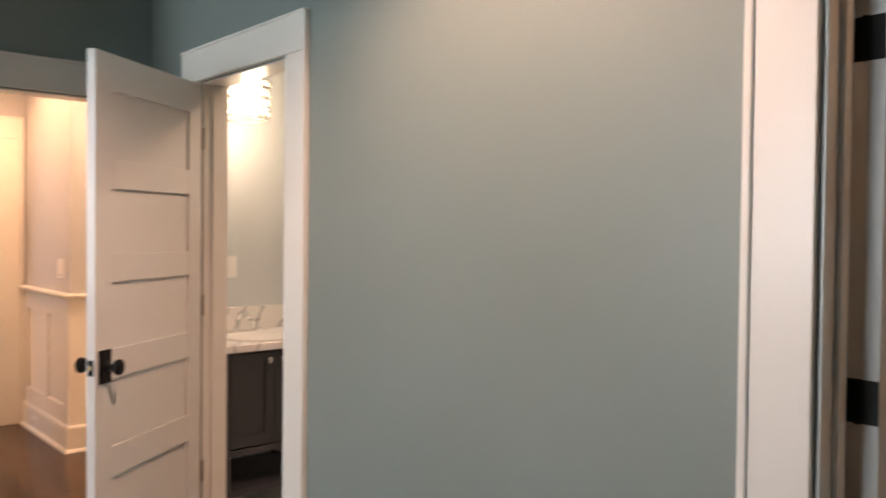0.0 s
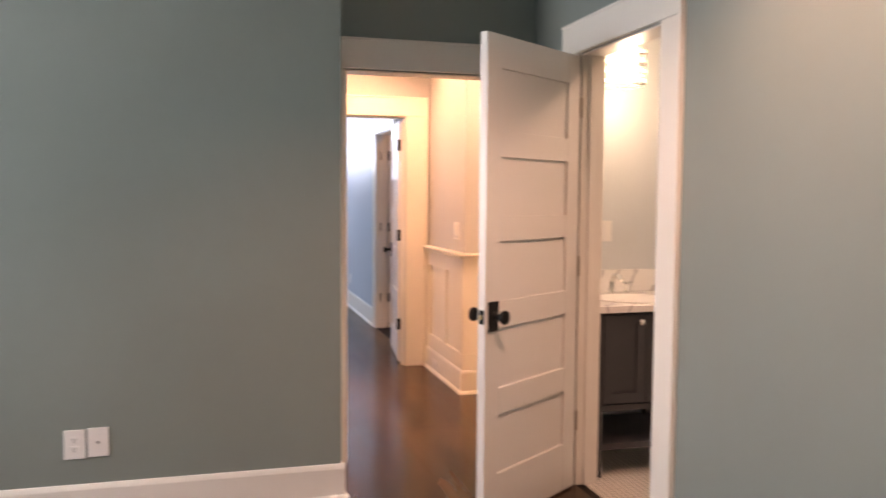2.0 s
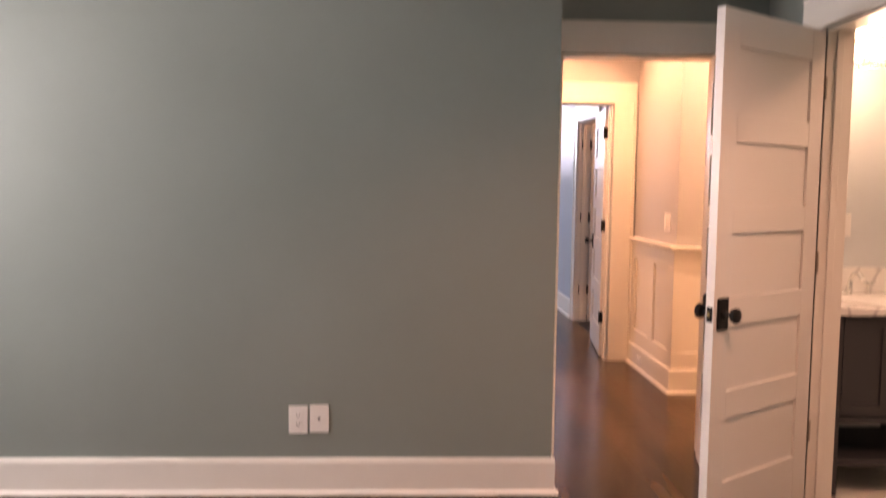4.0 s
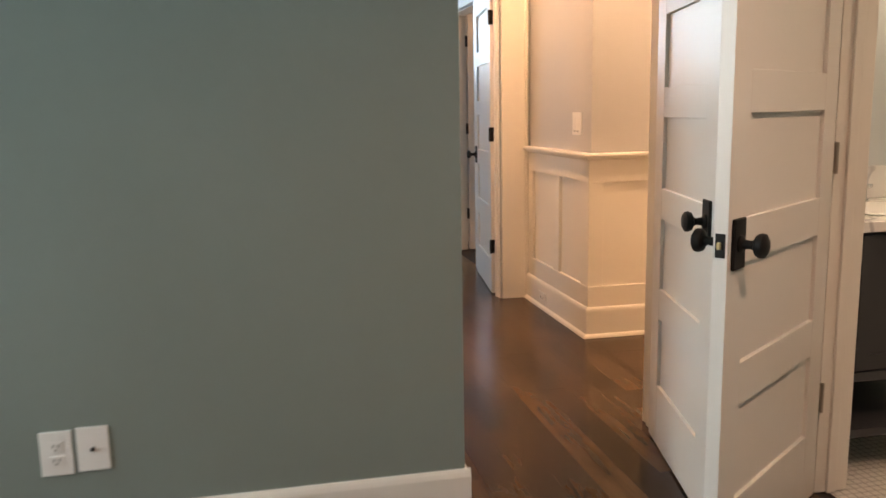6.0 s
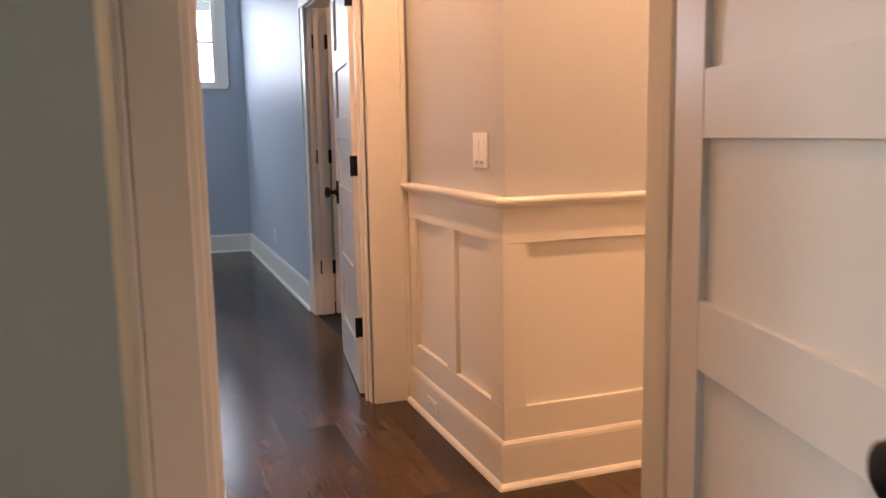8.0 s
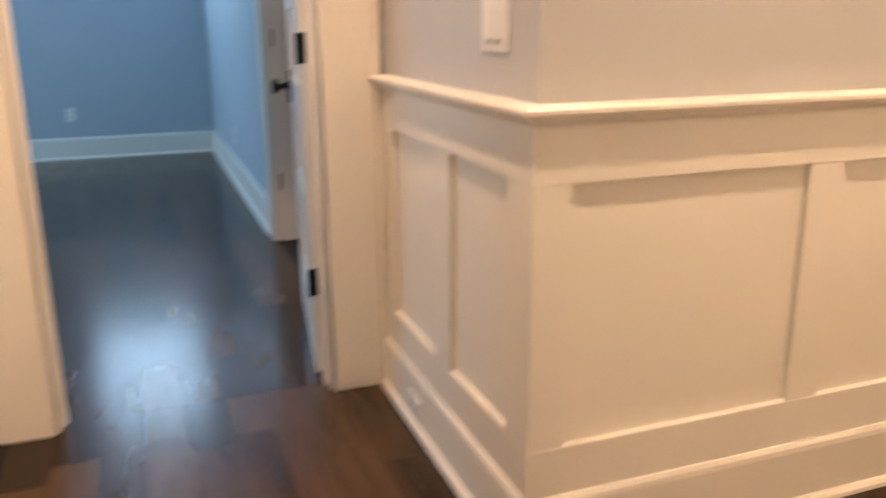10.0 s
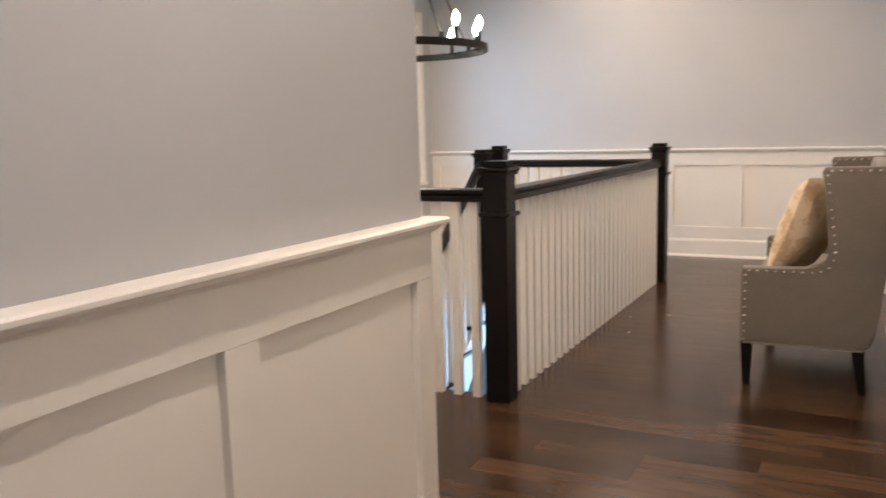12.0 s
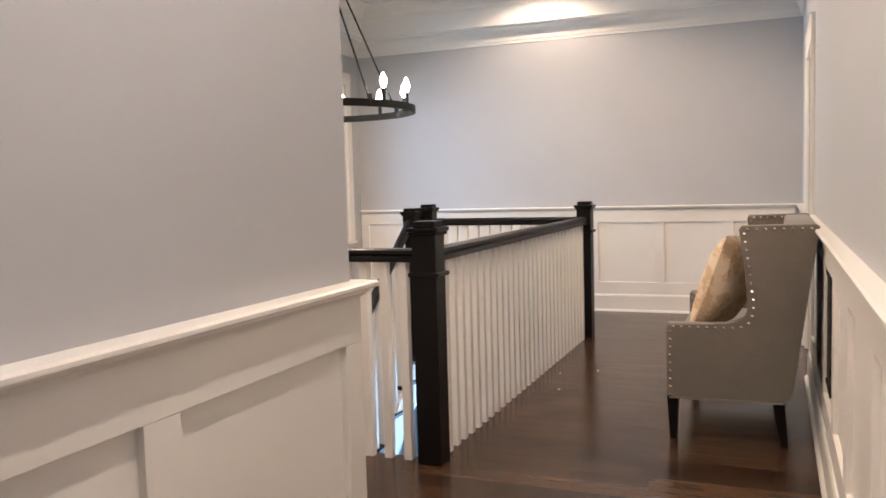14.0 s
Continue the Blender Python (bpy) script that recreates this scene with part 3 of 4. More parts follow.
WELL = (4.80, 7.86, 5.58, YL)
floor = setting("floor", boxes((-3.4, -3.2, -0.20, XB + 0.06, YD0, -0.008), (0.45, YD0, -0.20, XF, WELL[2], -0.008), (-2.72, WELL[2], -0.20, 4.80, 11.75, -0.008),
                               (WELL[1], WELL[2], -0.20, XF, YL, -0.008), (XB + 0.06, -1.4, -0.20, 3.4, 1.25, -0.008)), UNDER, "dark stained oak board floor", "floor")
setting("floor_bath", boxes((XB + 0.06, 1.25, -0.20, 3.7, YD0, -0.006)), GROUT, "white mosaic tile bathroom floor", "floor")


# ---- electrical plates ----
def plate(name, m, label, slots, width=0.072, height=0.117):
    top = empty(name, m)
    tagged(top, label, "wall plate")
    part("cover", boxes((-width / 2, 0, -height / 2, width / 2, 0.006, height / 2), bevel=0.002), PLATE, top)
    for nm, mat, b in slots:
        part(nm, boxes(b, bevel=0.0008), mat, top)
    return top


duplex = []
for dz in (0.020, -0.020):
    duplex.append(("receptacle", PLATE, (-0.017, 0.005, dz - 0.014, 0.017, 0.0085, dz + 0.014)))
    duplex.append(("slot", SLOT, (-0.008, 0.008, dz - 0.002, -0.005, 0.0090, dz + 0.007)))
    duplex.append(("slot", SLOT, (0.005, 0.008, dz - 0.002, 0.008, 0.0090, dz + 0.007)))
    duplex.append(("slot", SLOT, (-0.003, 0.008, dz - 0.010, 0.003, 0.0090, dz - 0.006)))
rocker = [("rocker", PLATE, (-0.017, 0.004, -0.034, 0.017, 0.009, 0.034)), ("slider", PLATE, (0.010, 0.008, -0.030, 0.015, 0.0105, 0.010))]
double = [("rocker", PLATE, (-0.040, 0.004, -0.034, -0.006, 0.009, 0.034)), ("rocker", PLATE, (0.006, 0.004, -0.034, 0.040, 0.009, 0.034)),
          ("indicator", SWITCH_GREY, (-0.036, 0.0088, -0.047, -0.008, 0.0095, -0.036)), ("indicator", SWITCH_GREY, (0.008, 0.0088, -0.047, 0.036, 0.0095, -0.036))]
plate("outlet", pose(-0.472, YA, 0.339, 0, 0, 180), "white duplex outlet plate on the grey-green wall", duplex, 0.084, 0.126)
plate("cable_outlet", pose(-0.378, YA, 0.344, 0, 0, 180), "white cable jack plate on the grey-green wall", [("jack", SLOT, (-0.005, 0.005, -0.005, 0.005, 0.013, 0.005))], 0.084, 0.126)
plate("dimmer_switch", pose(XC, 5.318, 1.157, 0, 0, 90), "white double dimmer switch plate above the wainscot", double, 0.132, 0.124)
plate("outlet", pose(0.558, 11.62, 0.39, 0, 0, 180), "white outlet plate on the pale blue wall", duplex)
plate("outlet", pose(1.76, 9.89, 0.36, 0, 0, 90), "white outlet plate on the pale blue wall", duplex)
plate("bath_switch", pose(2.25, 3.81, 1.217, 0, 0, 180), "white switch plate on the bathroom wall", rocker, 0.076, 0.117)
plate("baseboard_outlet", pose(XC - 0.033, 5.80, 0.075, 0, 90, 90), "white outlet plate set sideways in the baseboard", duplex, 0.060, 0.12)


# ---- windows ----
def window(name, m, width, height, rows=2, cols=2):
    """Local x along the wall, y into the room, z from the sill up."""
    top = empty(name, m)
    tagged(top, "white framed window with daylight outside", "window", kind="structure")
    f = 0.045
    for b in ((0, -0.08, 0, f, 0, height), (width - f, -0.08, 0, width, 0, height), (f, -0.08, height - f, width - f, 0, height), (f, -0.08, 0, width - f, 0, f)):
        part("frame", boxes(b, bevel=0.003), TRIM, top)
    for k in range(1, cols):
        x = width * k / cols
        part("muntin", boxes((x - 0.011, -0.05, f, x + 0.011, -0.025, height - f)), TRIM, top)
    for k in range(1, rows):
        z = height * k / rows
        part("muntin", boxes((f, -0.052, z - 0.011, width - f, -0.023, z + 0.011)), TRIM, top)
    p = part("pane", boxes((f, -0.040, f, width - f, -0.035, height - f)), PANE, top)
    p.visible_shadow = False
    part("sill", boxes((-0.08, 0, -0.03, width + 0.08, 0.05, 0.0), bevel=0.004), TRIM, top)
    for b in ((-0.10, 0, 0.001, 0, 0.02, height), (width, 0, 0.001, width + 0.10, 0.02, height), (-0.10, 0, height, width + 0.10, 0.024, height + 0.13)):
        part("casing", boxes(b, bevel=0.003), TRIM, top)
    return top


window("window_west", pose(-3.2, 3.1, 0.98, 0, 0, 270), 1.9, 1.52, 2, 3)
# unseen window, put in to go with the blue room's side fill
window("unseen_window_blue_west", pose(-2.6, 10.6, 0.8, 0, 0, 270), 2.0, 1.6, 2, 2)
window("window_blue", pose(1.5, 11.62, 1.75, 0, 0, 180), 1.0, 0.90, 2, 2)
window("window_stair", pose(8.98, YL, 0.70, 0, 0, 180), 0.96, 1.60, 4, 2)


# ---- crown mouldings and tray ceiling of the stair hall ----
TRAY, LEDGE = 3.10, 0.18
setting("ceiling_tray", boxes((XE, YD1, TRAY, XF, YL, TRAY + 0.1)), CEIL, "white tray ceiling of the stair hall", "ceiling")
for _name, _b in (("far", (XF - LEDGE, YD1, SOFFIT, XF, YL, TRAY)), ("right", (XE, YD1, SOFFIT, XF - LEDGE, YD1 + LEDGE, TRAY)),
                  ("north", (XE, YL - LEDGE, SOFFIT, XF - LEDGE, YL, TRAY)), ("near", (XE, YD1 + LEDGE, SOFFIT, XE + 0.5, YL - LEDGE, TRAY))):
    setting("ceiling_soffit_" + _name, boxes(_b), CEIL, "white dropped soffit round the tray ceiling", "ceiling")


def crown(name, m, length, z, size=0.155):
    """Cove crown with a square lip; its ends are mitred into the inside corners."""
    s = size
    prof = [(0, z - s), (0.012, z - s), (0.015, z - s + 0.022), (0.024, z - s + 0.030)]
    prof += [(0.024 + (s - 0.046) * (1 - math.cos(a)), z - s + 0.030 + (s - 0.052) * math.sin(a)) for a in (0.35, 0.7, 1.05, 1.4)]
    prof += [(s - 0.016, z - 0.020), (s - 0.004, z - 0.018), (s, z - 0.012), (s, z), (0, z)]
    bm = mitred(prof, length, -1, -1)
    return tagged(part(name, bm, TRIM, m=m), "white painted crown moulding under the ceiling", "crown moulding", kind="structure")


crown("crown_far_wall", facing(XF, YD1, 90), YL - YD1, SOFFIT)
crown("crown_right_wall", facing(XE, YD1, 0), XF - XE, SOFFIT)
crown("crown_north_wall", facing(XF, YL, 180), XF - XE, SOFFIT)
crown("crown_tray_far", facing(XF - LEDGE, YD1 + LEDGE, 90), YL - YD1 - 2 * LEDGE, TRAY)
crown("crown_tray_right", facing(XE + 0.5, YD1 + LEDGE, 0), XF - XE - 0.5 - LEDGE, TRAY)
crown("crown_tray_north", facing(XF - LEDGE, YL - LEDGE, 180), XF - XE - 0.5 - LEDGE, TRAY)

# fixtures all out of view; the added fill lamps get one too
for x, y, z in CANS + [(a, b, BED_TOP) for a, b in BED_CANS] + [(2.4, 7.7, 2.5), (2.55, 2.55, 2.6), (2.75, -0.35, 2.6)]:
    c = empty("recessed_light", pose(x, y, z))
    tagged(c, "unseen round recessed ceiling light, lit, with white trim", "ceiling light", "recessed ceiling lights")
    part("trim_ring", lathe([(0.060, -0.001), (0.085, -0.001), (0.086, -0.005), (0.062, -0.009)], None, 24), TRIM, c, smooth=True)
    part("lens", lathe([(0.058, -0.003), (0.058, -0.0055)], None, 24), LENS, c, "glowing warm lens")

# ---- stairwell ----
setting("stairwell_lining", boxes((4.80, 5.565, -0.30, 7.86, 5.58, -0.012), (4.785, 5.58, -0.30, 4.80, YL, -0.012), (7.86, 5.58, -0.30, 7.875, YL, -0.012)), TRIM, "white painted edge of the stairwell", "trim")
setting("floor_lower", boxes((3.0, 3.9, -3.05, 10.2, YL, -2.95)), PLANKS, "dark wooden floor of the lower storey", "floor")
setting("wall_lower", boxes((2.9, 3.9, -3.0, 3.0, YL, -0.2), (3.0, 3.8, -3.0, 10.2, 3.9, -0.2), (10.1, 3.9, -3.0, 10.2, 5.3, -0.2), (10.1, 7.5, -3.0, 10.2, YL, -0.2), (10.1, 5.3, -3.0, 10.2, 7.5, -2.5), (10.1, 5.3, -0.7, 10.2, 7.5, -0.2), (XF, YL, -3.0, 10.2, YL + 0.12, -0.2)),
        HALL, "pale painted walls of the lower storey", "wall")
setting("ceiling_lower", boxes((3.0, 3.9, -0.32, 4.785, YL, -0.21), (7.875, 3.9, -0.32, 10.1, YL, -0.21), (4.785, 3.9, -0.32, 7.875, 5.565, -0.21)), CEIL, "white ceiling of the lower storey", "ceiling")

RISE, RUN, STEPS = 0.19, 0.235, 9
stair = empty("staircase")
tagged(stair, "descending staircase with dark treads and white risers", "staircase")
for k in range(STEPS):
    x, z = 7.86 - RUN * k, -RISE * (k + 1)
    part("riser", boxes((x - 0.02, 6.96, z + 0.0005, x, YL - 0.003, z + RISE - 0.032)), TRIM, stair)
    part("tread", boxes((x - RUN - 0.021, 6.92, z - 0.032, x + 0.012 - 0.012, YL - 0.003, z), bevel=0.006), ESPRESSO, stair, "dark stained tread")
part("stringer", prism([(7.86, -0.02), (7.86, -0.42), (7.86 - RUN * STEPS, -0.42 - RISE * STEPS), (7.86 - RUN * STEPS, -0.22 - RISE * STEPS)], 0.025, "y", 6.935), TRIM, stair, "white stringer board")
part("landing", boxes((4.80, 5.58, -RISE * (STEPS + 1) - 0.20, 7.86 - RUN * STEPS, YL - 0.003, -RISE * (STEPS + 1))), ESPRESSO, stair, "dark landing boards")


# ---- balustrade ----
def newel(m, high=1.087, s=0.056, drop=0.0):
    top = empty("newel_post", m)
    tagged(top, "dark espresso square newel post with moulded cap", "newel post", "newel posts of the stair hall")
    part("post", boxes((-s, -s, -drop, s, s, high - 0.03), bevel=0.003), ESPRESSO, top)
    part("collar", boxes((-s - 0.016, -s - 0.016, 0.842, s + 0.016, s + 0.016, 0.862), bevel=0.006), ESPRESSO, top)
    part("neck_moulding", boxes((-s - 0.010, -s - 0.010, high - 0.062, s + 0.010, s + 0.010, high - 0.046), bevel=0.004), ESPRESSO, top)
    part("cap_plate", boxes((-s - 0.018, -s - 0.018, high - 0.046, s + 0.018, s + 0.018, high - 0.028), bevel=0.004), ESPRESSO, top)
    part("cap", boxes((-s + 0.004, -s + 0.004, high - 0.028, s - 0.004, s - 0.004, high), bevel=0.005), ESPRESSO, top)
    return top


N1, N2, N4, N3 = (4.745, 5.545), (7.90, 5.53), (7.90, 6.885), (7.70, 6.955)
for n in (N1, N2, N4):
    newel(pose(*n, 0))
newel(pose(N3[0], N3[1], -RISE + 0.165), drop=0.165)

RAIL = [(-0.034, 0.905), (0.034, 0.905), (0.034, 0.925), (0.028, 0.932), (0.033, 0.942), (0.030, 0.957), (0.018, 0.965), (-0.018, 0.965), (-0.030, 0.957), (-0.033, 0.942), (-0.028, 0.932), (-0.034, 0.925)]


def handrail(a, b, dz=0.0, label="dark espresso moulded handrail on white balusters"):
    """A level or sloping handrail between two plan points; dz is the fall."""
    a, b = Vector((*a, 0)), Vector((*b, 0))
    l = (b - a).length
    bm = prism(RAIL, l, "x")
    for v in bm.verts:
        v.co.z += dz * v.co.x / l
    ang = math.degrees(math.atan2(b.y - a.y, b.x - a.x))
    return tagged(part("handrail", bm, ESPRESSO, m=pose(a.x, a.y, 0, 0, 0, ang), smooth=True), label, "handrail", "handrails of the stair hall")


s = 0.056
handrail((N1[0] + s, 5.54), (N2[0] - s, 5.535))
handrail((4.745, N1[1] + s), (4.745, YL - 0.001))
handrail((7.90, N2[1] + s), (7.90, N4[1] - s))
handrail((N3[0] - s, N3[1]), (5.9, N3[1]), -1.36, "dark espresso handrail sloping down the stairs")

_bal = mesh_from("baluster", boxes((-0.0195, -0.0195, 0.0, 0.0195, 0.0195, 0.907), bevel=0.002), TRIM)


def baluster(x, y, z=0.0, h=1.0):
    ob = new("baluster", _bal)
    ob.matrix_basis = Matrix.LocRotScale((x, y, z), None, (1, 1, h))
    tagged(ob, "square white painted baluster under a dark handrail", "baluster", "balusters of the stair hall")


n = 29
for k in range(n):
    f = (k + 1) / (n + 1)
    baluster(N1[0] + s + (N2[0] - N1[0] - 2 * s) * f, 5.54 - 0.005 * f)
n = 26
for k in range(n):
    baluster(4.745, N1[1] + s + 0.065 + 0.0985 * k)
n = 12
for k in range(n):
    baluster(7.90, N2[1] + s + (N4[1] - N2[1] - 2 * s) * (k + 1) / (n + 1))
for k in range(7):
    for j in (0.055, 0.172):
        x = 7.58 - RUN * k - j
        z = -RISE * (k + 2)
        top_z = 0.91 - 1.36 * (N3[0] - s - x) / (N3[0] - s - 5.9)
        baluster(x, N3[1] + 0.012, z, (top_z - z) / 0.907)


# ---- winged bench ----
def along(line, step):
    """Points every step along a run of straight pieces."""
    out, left = [], 0.0
    for (y0, z0), (y1, z1) in zip(line, line[1:]):
        l = math.hypot(y1 - y0, z1 - z0)
        d = left
        while d < l:
            out.append((y0 + (y1 - y0) * d / l, z0 + (z1 - z0) * d / l))
            d += step
        left = d - l
    return out


def winged_bench(m, length):
    """Local x along its length, y from the wall outwards, z up."""
    top = empty("settee", m)
    tagged(top, "taupe linen winged settee with nailhead trim and dark legs", "settee")
    edge = [(0.655, 0.205), (0.667, 0.215), (0.670, 0.545), (0.660, 0.562), (0.400, 0.566), (0.345, 0.570), (0.312, 0.588), (0.297, 0.620), (0.295, 0.660), (0.318, 0.840), (0.342, 1.000), (0.332, 1.020), (0.020, 1.026)]
    side = [(0.150, 0.207)] + edge + [(0.004, 1.015), (0.061, 0.620), (0.108, 0.270), (0.122, 0.228)]
    inset = [(0.650, 0.220), (0.650, 0.547), (0.400, 0.548), (0.340, 0.551), (0.300, 0.572), (0.279, 0.615), (0.277, 0.660), (0.300, 0.840), (0.322, 1.004), (0.030, 1.008)]
    trim = along(inset, 0.038)
    for x0 in (0.0, length - 0.07):
        w = part("wing", prism(side, 0.07, "x", x0, bevel=0.010), LINEN, top, smooth=True)
        welt = bmesh.new()
        for xx in (x0 + 0.003, x0 + 0.067):
            rod(welt, (xx, 0.15, 0.208), (xx, 0.655, 0.206), 0.006)
        part("welt", welt, LINEN, w, "corded welt along the bottom edge", smooth=True)
        bm = bmesh.new()
        for y, z in trim:
            for xx in (x0 - 0.0005, x0 + 0.0705):
                lathe([(0.0075, -0.001), (0.0065, 0.003), (0.003, 0.0052)], Matrix.Translation((xx, y, z)) @ pose(0, 0, 0, 0, -90 if xx < x0 + 0.03 else 90), 8, bm)
        tagged(part("nailhead_trim", bm, NAIL, w, "nickel nailhead trim", smooth=True), kind="stuff")
    back = [(0.008, 1.012), (0.022, 1.020), (0.130, 1.020), (0.140, 1.008), (0.215, 0.30), (0.215, 0.22), (0.130, 0.22)]
    part("backrest", prism(back, length - 0.142, "x", 0.071, bevel=0.006), LINEN, top, smooth=True)
    part("seat_base", boxes((0.071, 0.21, 0.21, length - 0.071, 0.645, 0.335), bevel=0.015), LINEN, top, smooth=True)
    part("seat_cushion", boxes((0.078, 0.19, 0.337, length - 0.078, 0.655, 0.475), bevel=0.035), LINEN, top, smooth=True)
    for x in (0.035, length - 0.035):
        for y, lean in ((0.640, -0.002), (0.172, -0.026)):
            bm = bmesh.new()
            vs = [bm.verts.new((x + sx * a, y + sy * a + (lean if z == 0 else 0), z)) for z, a in ((0.0, 0.016), (0.208, 0.026)) for sx, sy in ((-1, -1), (1, -1), (1, 1), (-1, 1))]
            for k in range(4):
                bm.faces.new((vs[k], vs[(k + 1) % 4], vs[4 + (k + 1) % 4], vs[4 + k]))
            bm.faces.new(vs[3::-1])
            bm.faces.new(vs[4:])
            part("leg", bm, ESPRESSO, top, "dark tapered wooden leg")
    return top


winged_bench(pose(5.38, 3.935, 0), 1.24)


def throw_pillow(m, w=0.44, thick=0.15):
    bm = bmesh.new()
    n = 14
    grid = {}
    for side in (1, -1):
        for i in range(n + 1):
            for j in range(n + 1):
                u, v = 2 * i / n - 1, 2 * j / n - 1
                edge = (1 - u ** 2) * (1 - v ** 2)
                if edge <= 1e-6 and side < 0:
                    grid[side, i, j] = grid[1, i, j]
                    continue
                pinch = 1 - 0.07 * (1 - abs(u)) * abs(v) ** 3 - 0.07 * (1 - abs(v)) * abs(u) ** 3
                fold = 0.030 * noise.noise(Vector((u * 2.3, v * 2.3, side * 3)))
                grid[side, i, j] = bm.verts.new((u * w / 2 * pinch, side * (thick / 2) * max(edge, 0) ** 0.42 + fold * edge, v * w / 2 * pinch))
        for i in range(n):
            for j in range(n):
                bm.faces.new([grid[side, a, b] for a, b in ((i, j), (i + 1, j), (i + 1, j + 1), (i, j + 1))])
    return tagged(part("throw_pillow", bm, DAMASK, m=m, smooth=True), "cream and gold patterned pillow leaning on the settee", "pillow")


throw_pillow(pose(5.695, 4.335, 0.735, 21, 0, -19), 0.51, 0.19)

# dark return-air grille in a wainscot panel behind the settee
g = empty("air_grille", pose(5.05, YD1 + 0.003, 0.33))
tagged(g, "black return-air grille set in the wainscot panel", "grille")
part("frame", boxes((0, 0, 0, 0.54, 0.008, 0.02), (0, 0, 0.48, 0.54, 0.008, 0.50), (0, 0, 0.02, 0.02, 0.008, 0.48), (0.52, 0, 0.02, 0.54, 0.008, 0.48)), BLACK, g)
part("backing", boxes((0.02, 0, 0.02, 0.52, 0.002, 0.48)), SLOT, g)
for k in range(12):
    part("slat", boxes((0.02, 0.002, 0.029 + 0.037 * k, 0.52, 0.0035, 0.058 + 0.037 * k)), BLACK, g)


# small white flecks laid on the boards
for _k, (_x, _y) in enumerate(((6.569, 5.418), (6.705, 5.20), (6.165, 5.325), (6.38, 5.533))):
    _bm = boxes((-0.007, -0.004, 0, 0.007, 0.004, 0.004), bevel=0.0015)
    tagged(part("white_fleck", _bm, PLATE, m=pose(_x, _y, 0.0005, 0, 0, 47 * _k)), "tiny white fleck on the dark floorboards", "debris", "flecks on the floor")


# ---- ring chandelier ----
def chandelier(cx, cy, cz, r, lamps=12, turn=13, stays=60):
    top = empty("ring_chandelier", pose(cx, cy, cz))
    tagged(top, "black iron ring chandelier with lit candle bulbs", "chandelier")
    bm = bmesh.new()
    nseg, pr = 64, [(r - 0.010, -0.020), (r + 0.010, -0.020), (r + 0.010, 0.020), (r - 0.010, 0.020)]
    rows = [[bm.verts.new((a * math.cos(2 * math.pi * k / nseg), a * math.sin(2 * math.pi * k / nseg), z)) for a, z in pr] for k in range(nseg)]
    for k in range(nseg):
        p, q = rows[k], rows[(k + 1) % nseg]
        for j in range(4):
            bm.faces.new((p[j], q[j], q[(j + 1) % 4], p[(j + 1) % 4]))
    part("ring", bm, BLACK, top, smooth=True)
    hub = 1.12
    part("hub", lathe([(0.012, hub - 0.05), (0.030, hub - 0.04), (0.030, hub), (0.012, hub + 0.02)], None, 16), BLACK, top, smooth=True)
    part("stem", rod(bmesh.new(), (0, 0, hub), (0, 0, TRAY - cz - 0.02), 0.007), BLACK, top, smooth=True)
    part("canopy", lathe([(0.07, TRAY - cz - 0.03), (0.075, TRAY - cz - 0.02), (0.075, TRAY - cz - 0.002)], None, 24), BLACK, top, smooth=True)
    for k in range(4):
        a = radians(stays + 90 * k)
        p = Vector((r * math.cos(a), r * math.sin(a), 0.02))
        part("stay_rod", rod(bmesh.new(), p, (0.02 * math.cos(a), 0.02 * math.sin(a), hub - 0.02), 0.0055), BLACK, top, smooth=True)
        part("stay_block", boxes((p.x - 0.011, p.y - 0.011, -0.022, p.x + 0.011, p.y + 0.011, 0.05), bevel=0.002), BLACK, top)
    for k in range(lamps):
        a = radians(turn + 360 / lamps * k)
        m = Matrix.Translation(((r - 0.03) * math.cos(a), (r - 0.03) * math.sin(a), 0.006))
        c = part("candle_sleeve", lathe([(0.026, 0.0), (0.026, 0.008), (0.0115, 0.012), (0.0105, 0.085)], m, 12), BLACK, top, smooth=True)
        part("bulb", lathe([(0.007, 0.085), (0.012, 0.097), (0.019, 0.115), (0.0195, 0.125), (0.014, 0.145), (0.006, 0.163), (0.002, 0.170)], m, 12), BULB, c, "lit candle bulb", smooth=True)
    return top


chandelier(5.72, 6.66, 1.70, 0.58)

# ---- bathroom ----
van = empty("vanity_cabinet", pose(1.925, 3.25, 0))
tagged(van, "charcoal painted vanity cabinet with open lower shelf", "cabinet")
W = 0.62
part("body", boxes((0.0, 0.02, 0.345, W, 0.545, 0.835)), VANITY, van)
for x in (0.0, W - 0.05):
    for y in (0.0, 0.495):
        part("leg", boxes((x, y + 0.001, 0.0, x + 0.05, y + 0.05, 0.835), bevel=0.002), VANITY, van)
part("apron", boxes((0.05, 0.004, 0.335, W - 0.05, 0.02, 0.365)), VANITY, van)
part("lower_shelf", boxes((0.02, 0.012, 0.135, W - 0.02, 0.53, 0.165), bevel=0.002), VANITY, van)
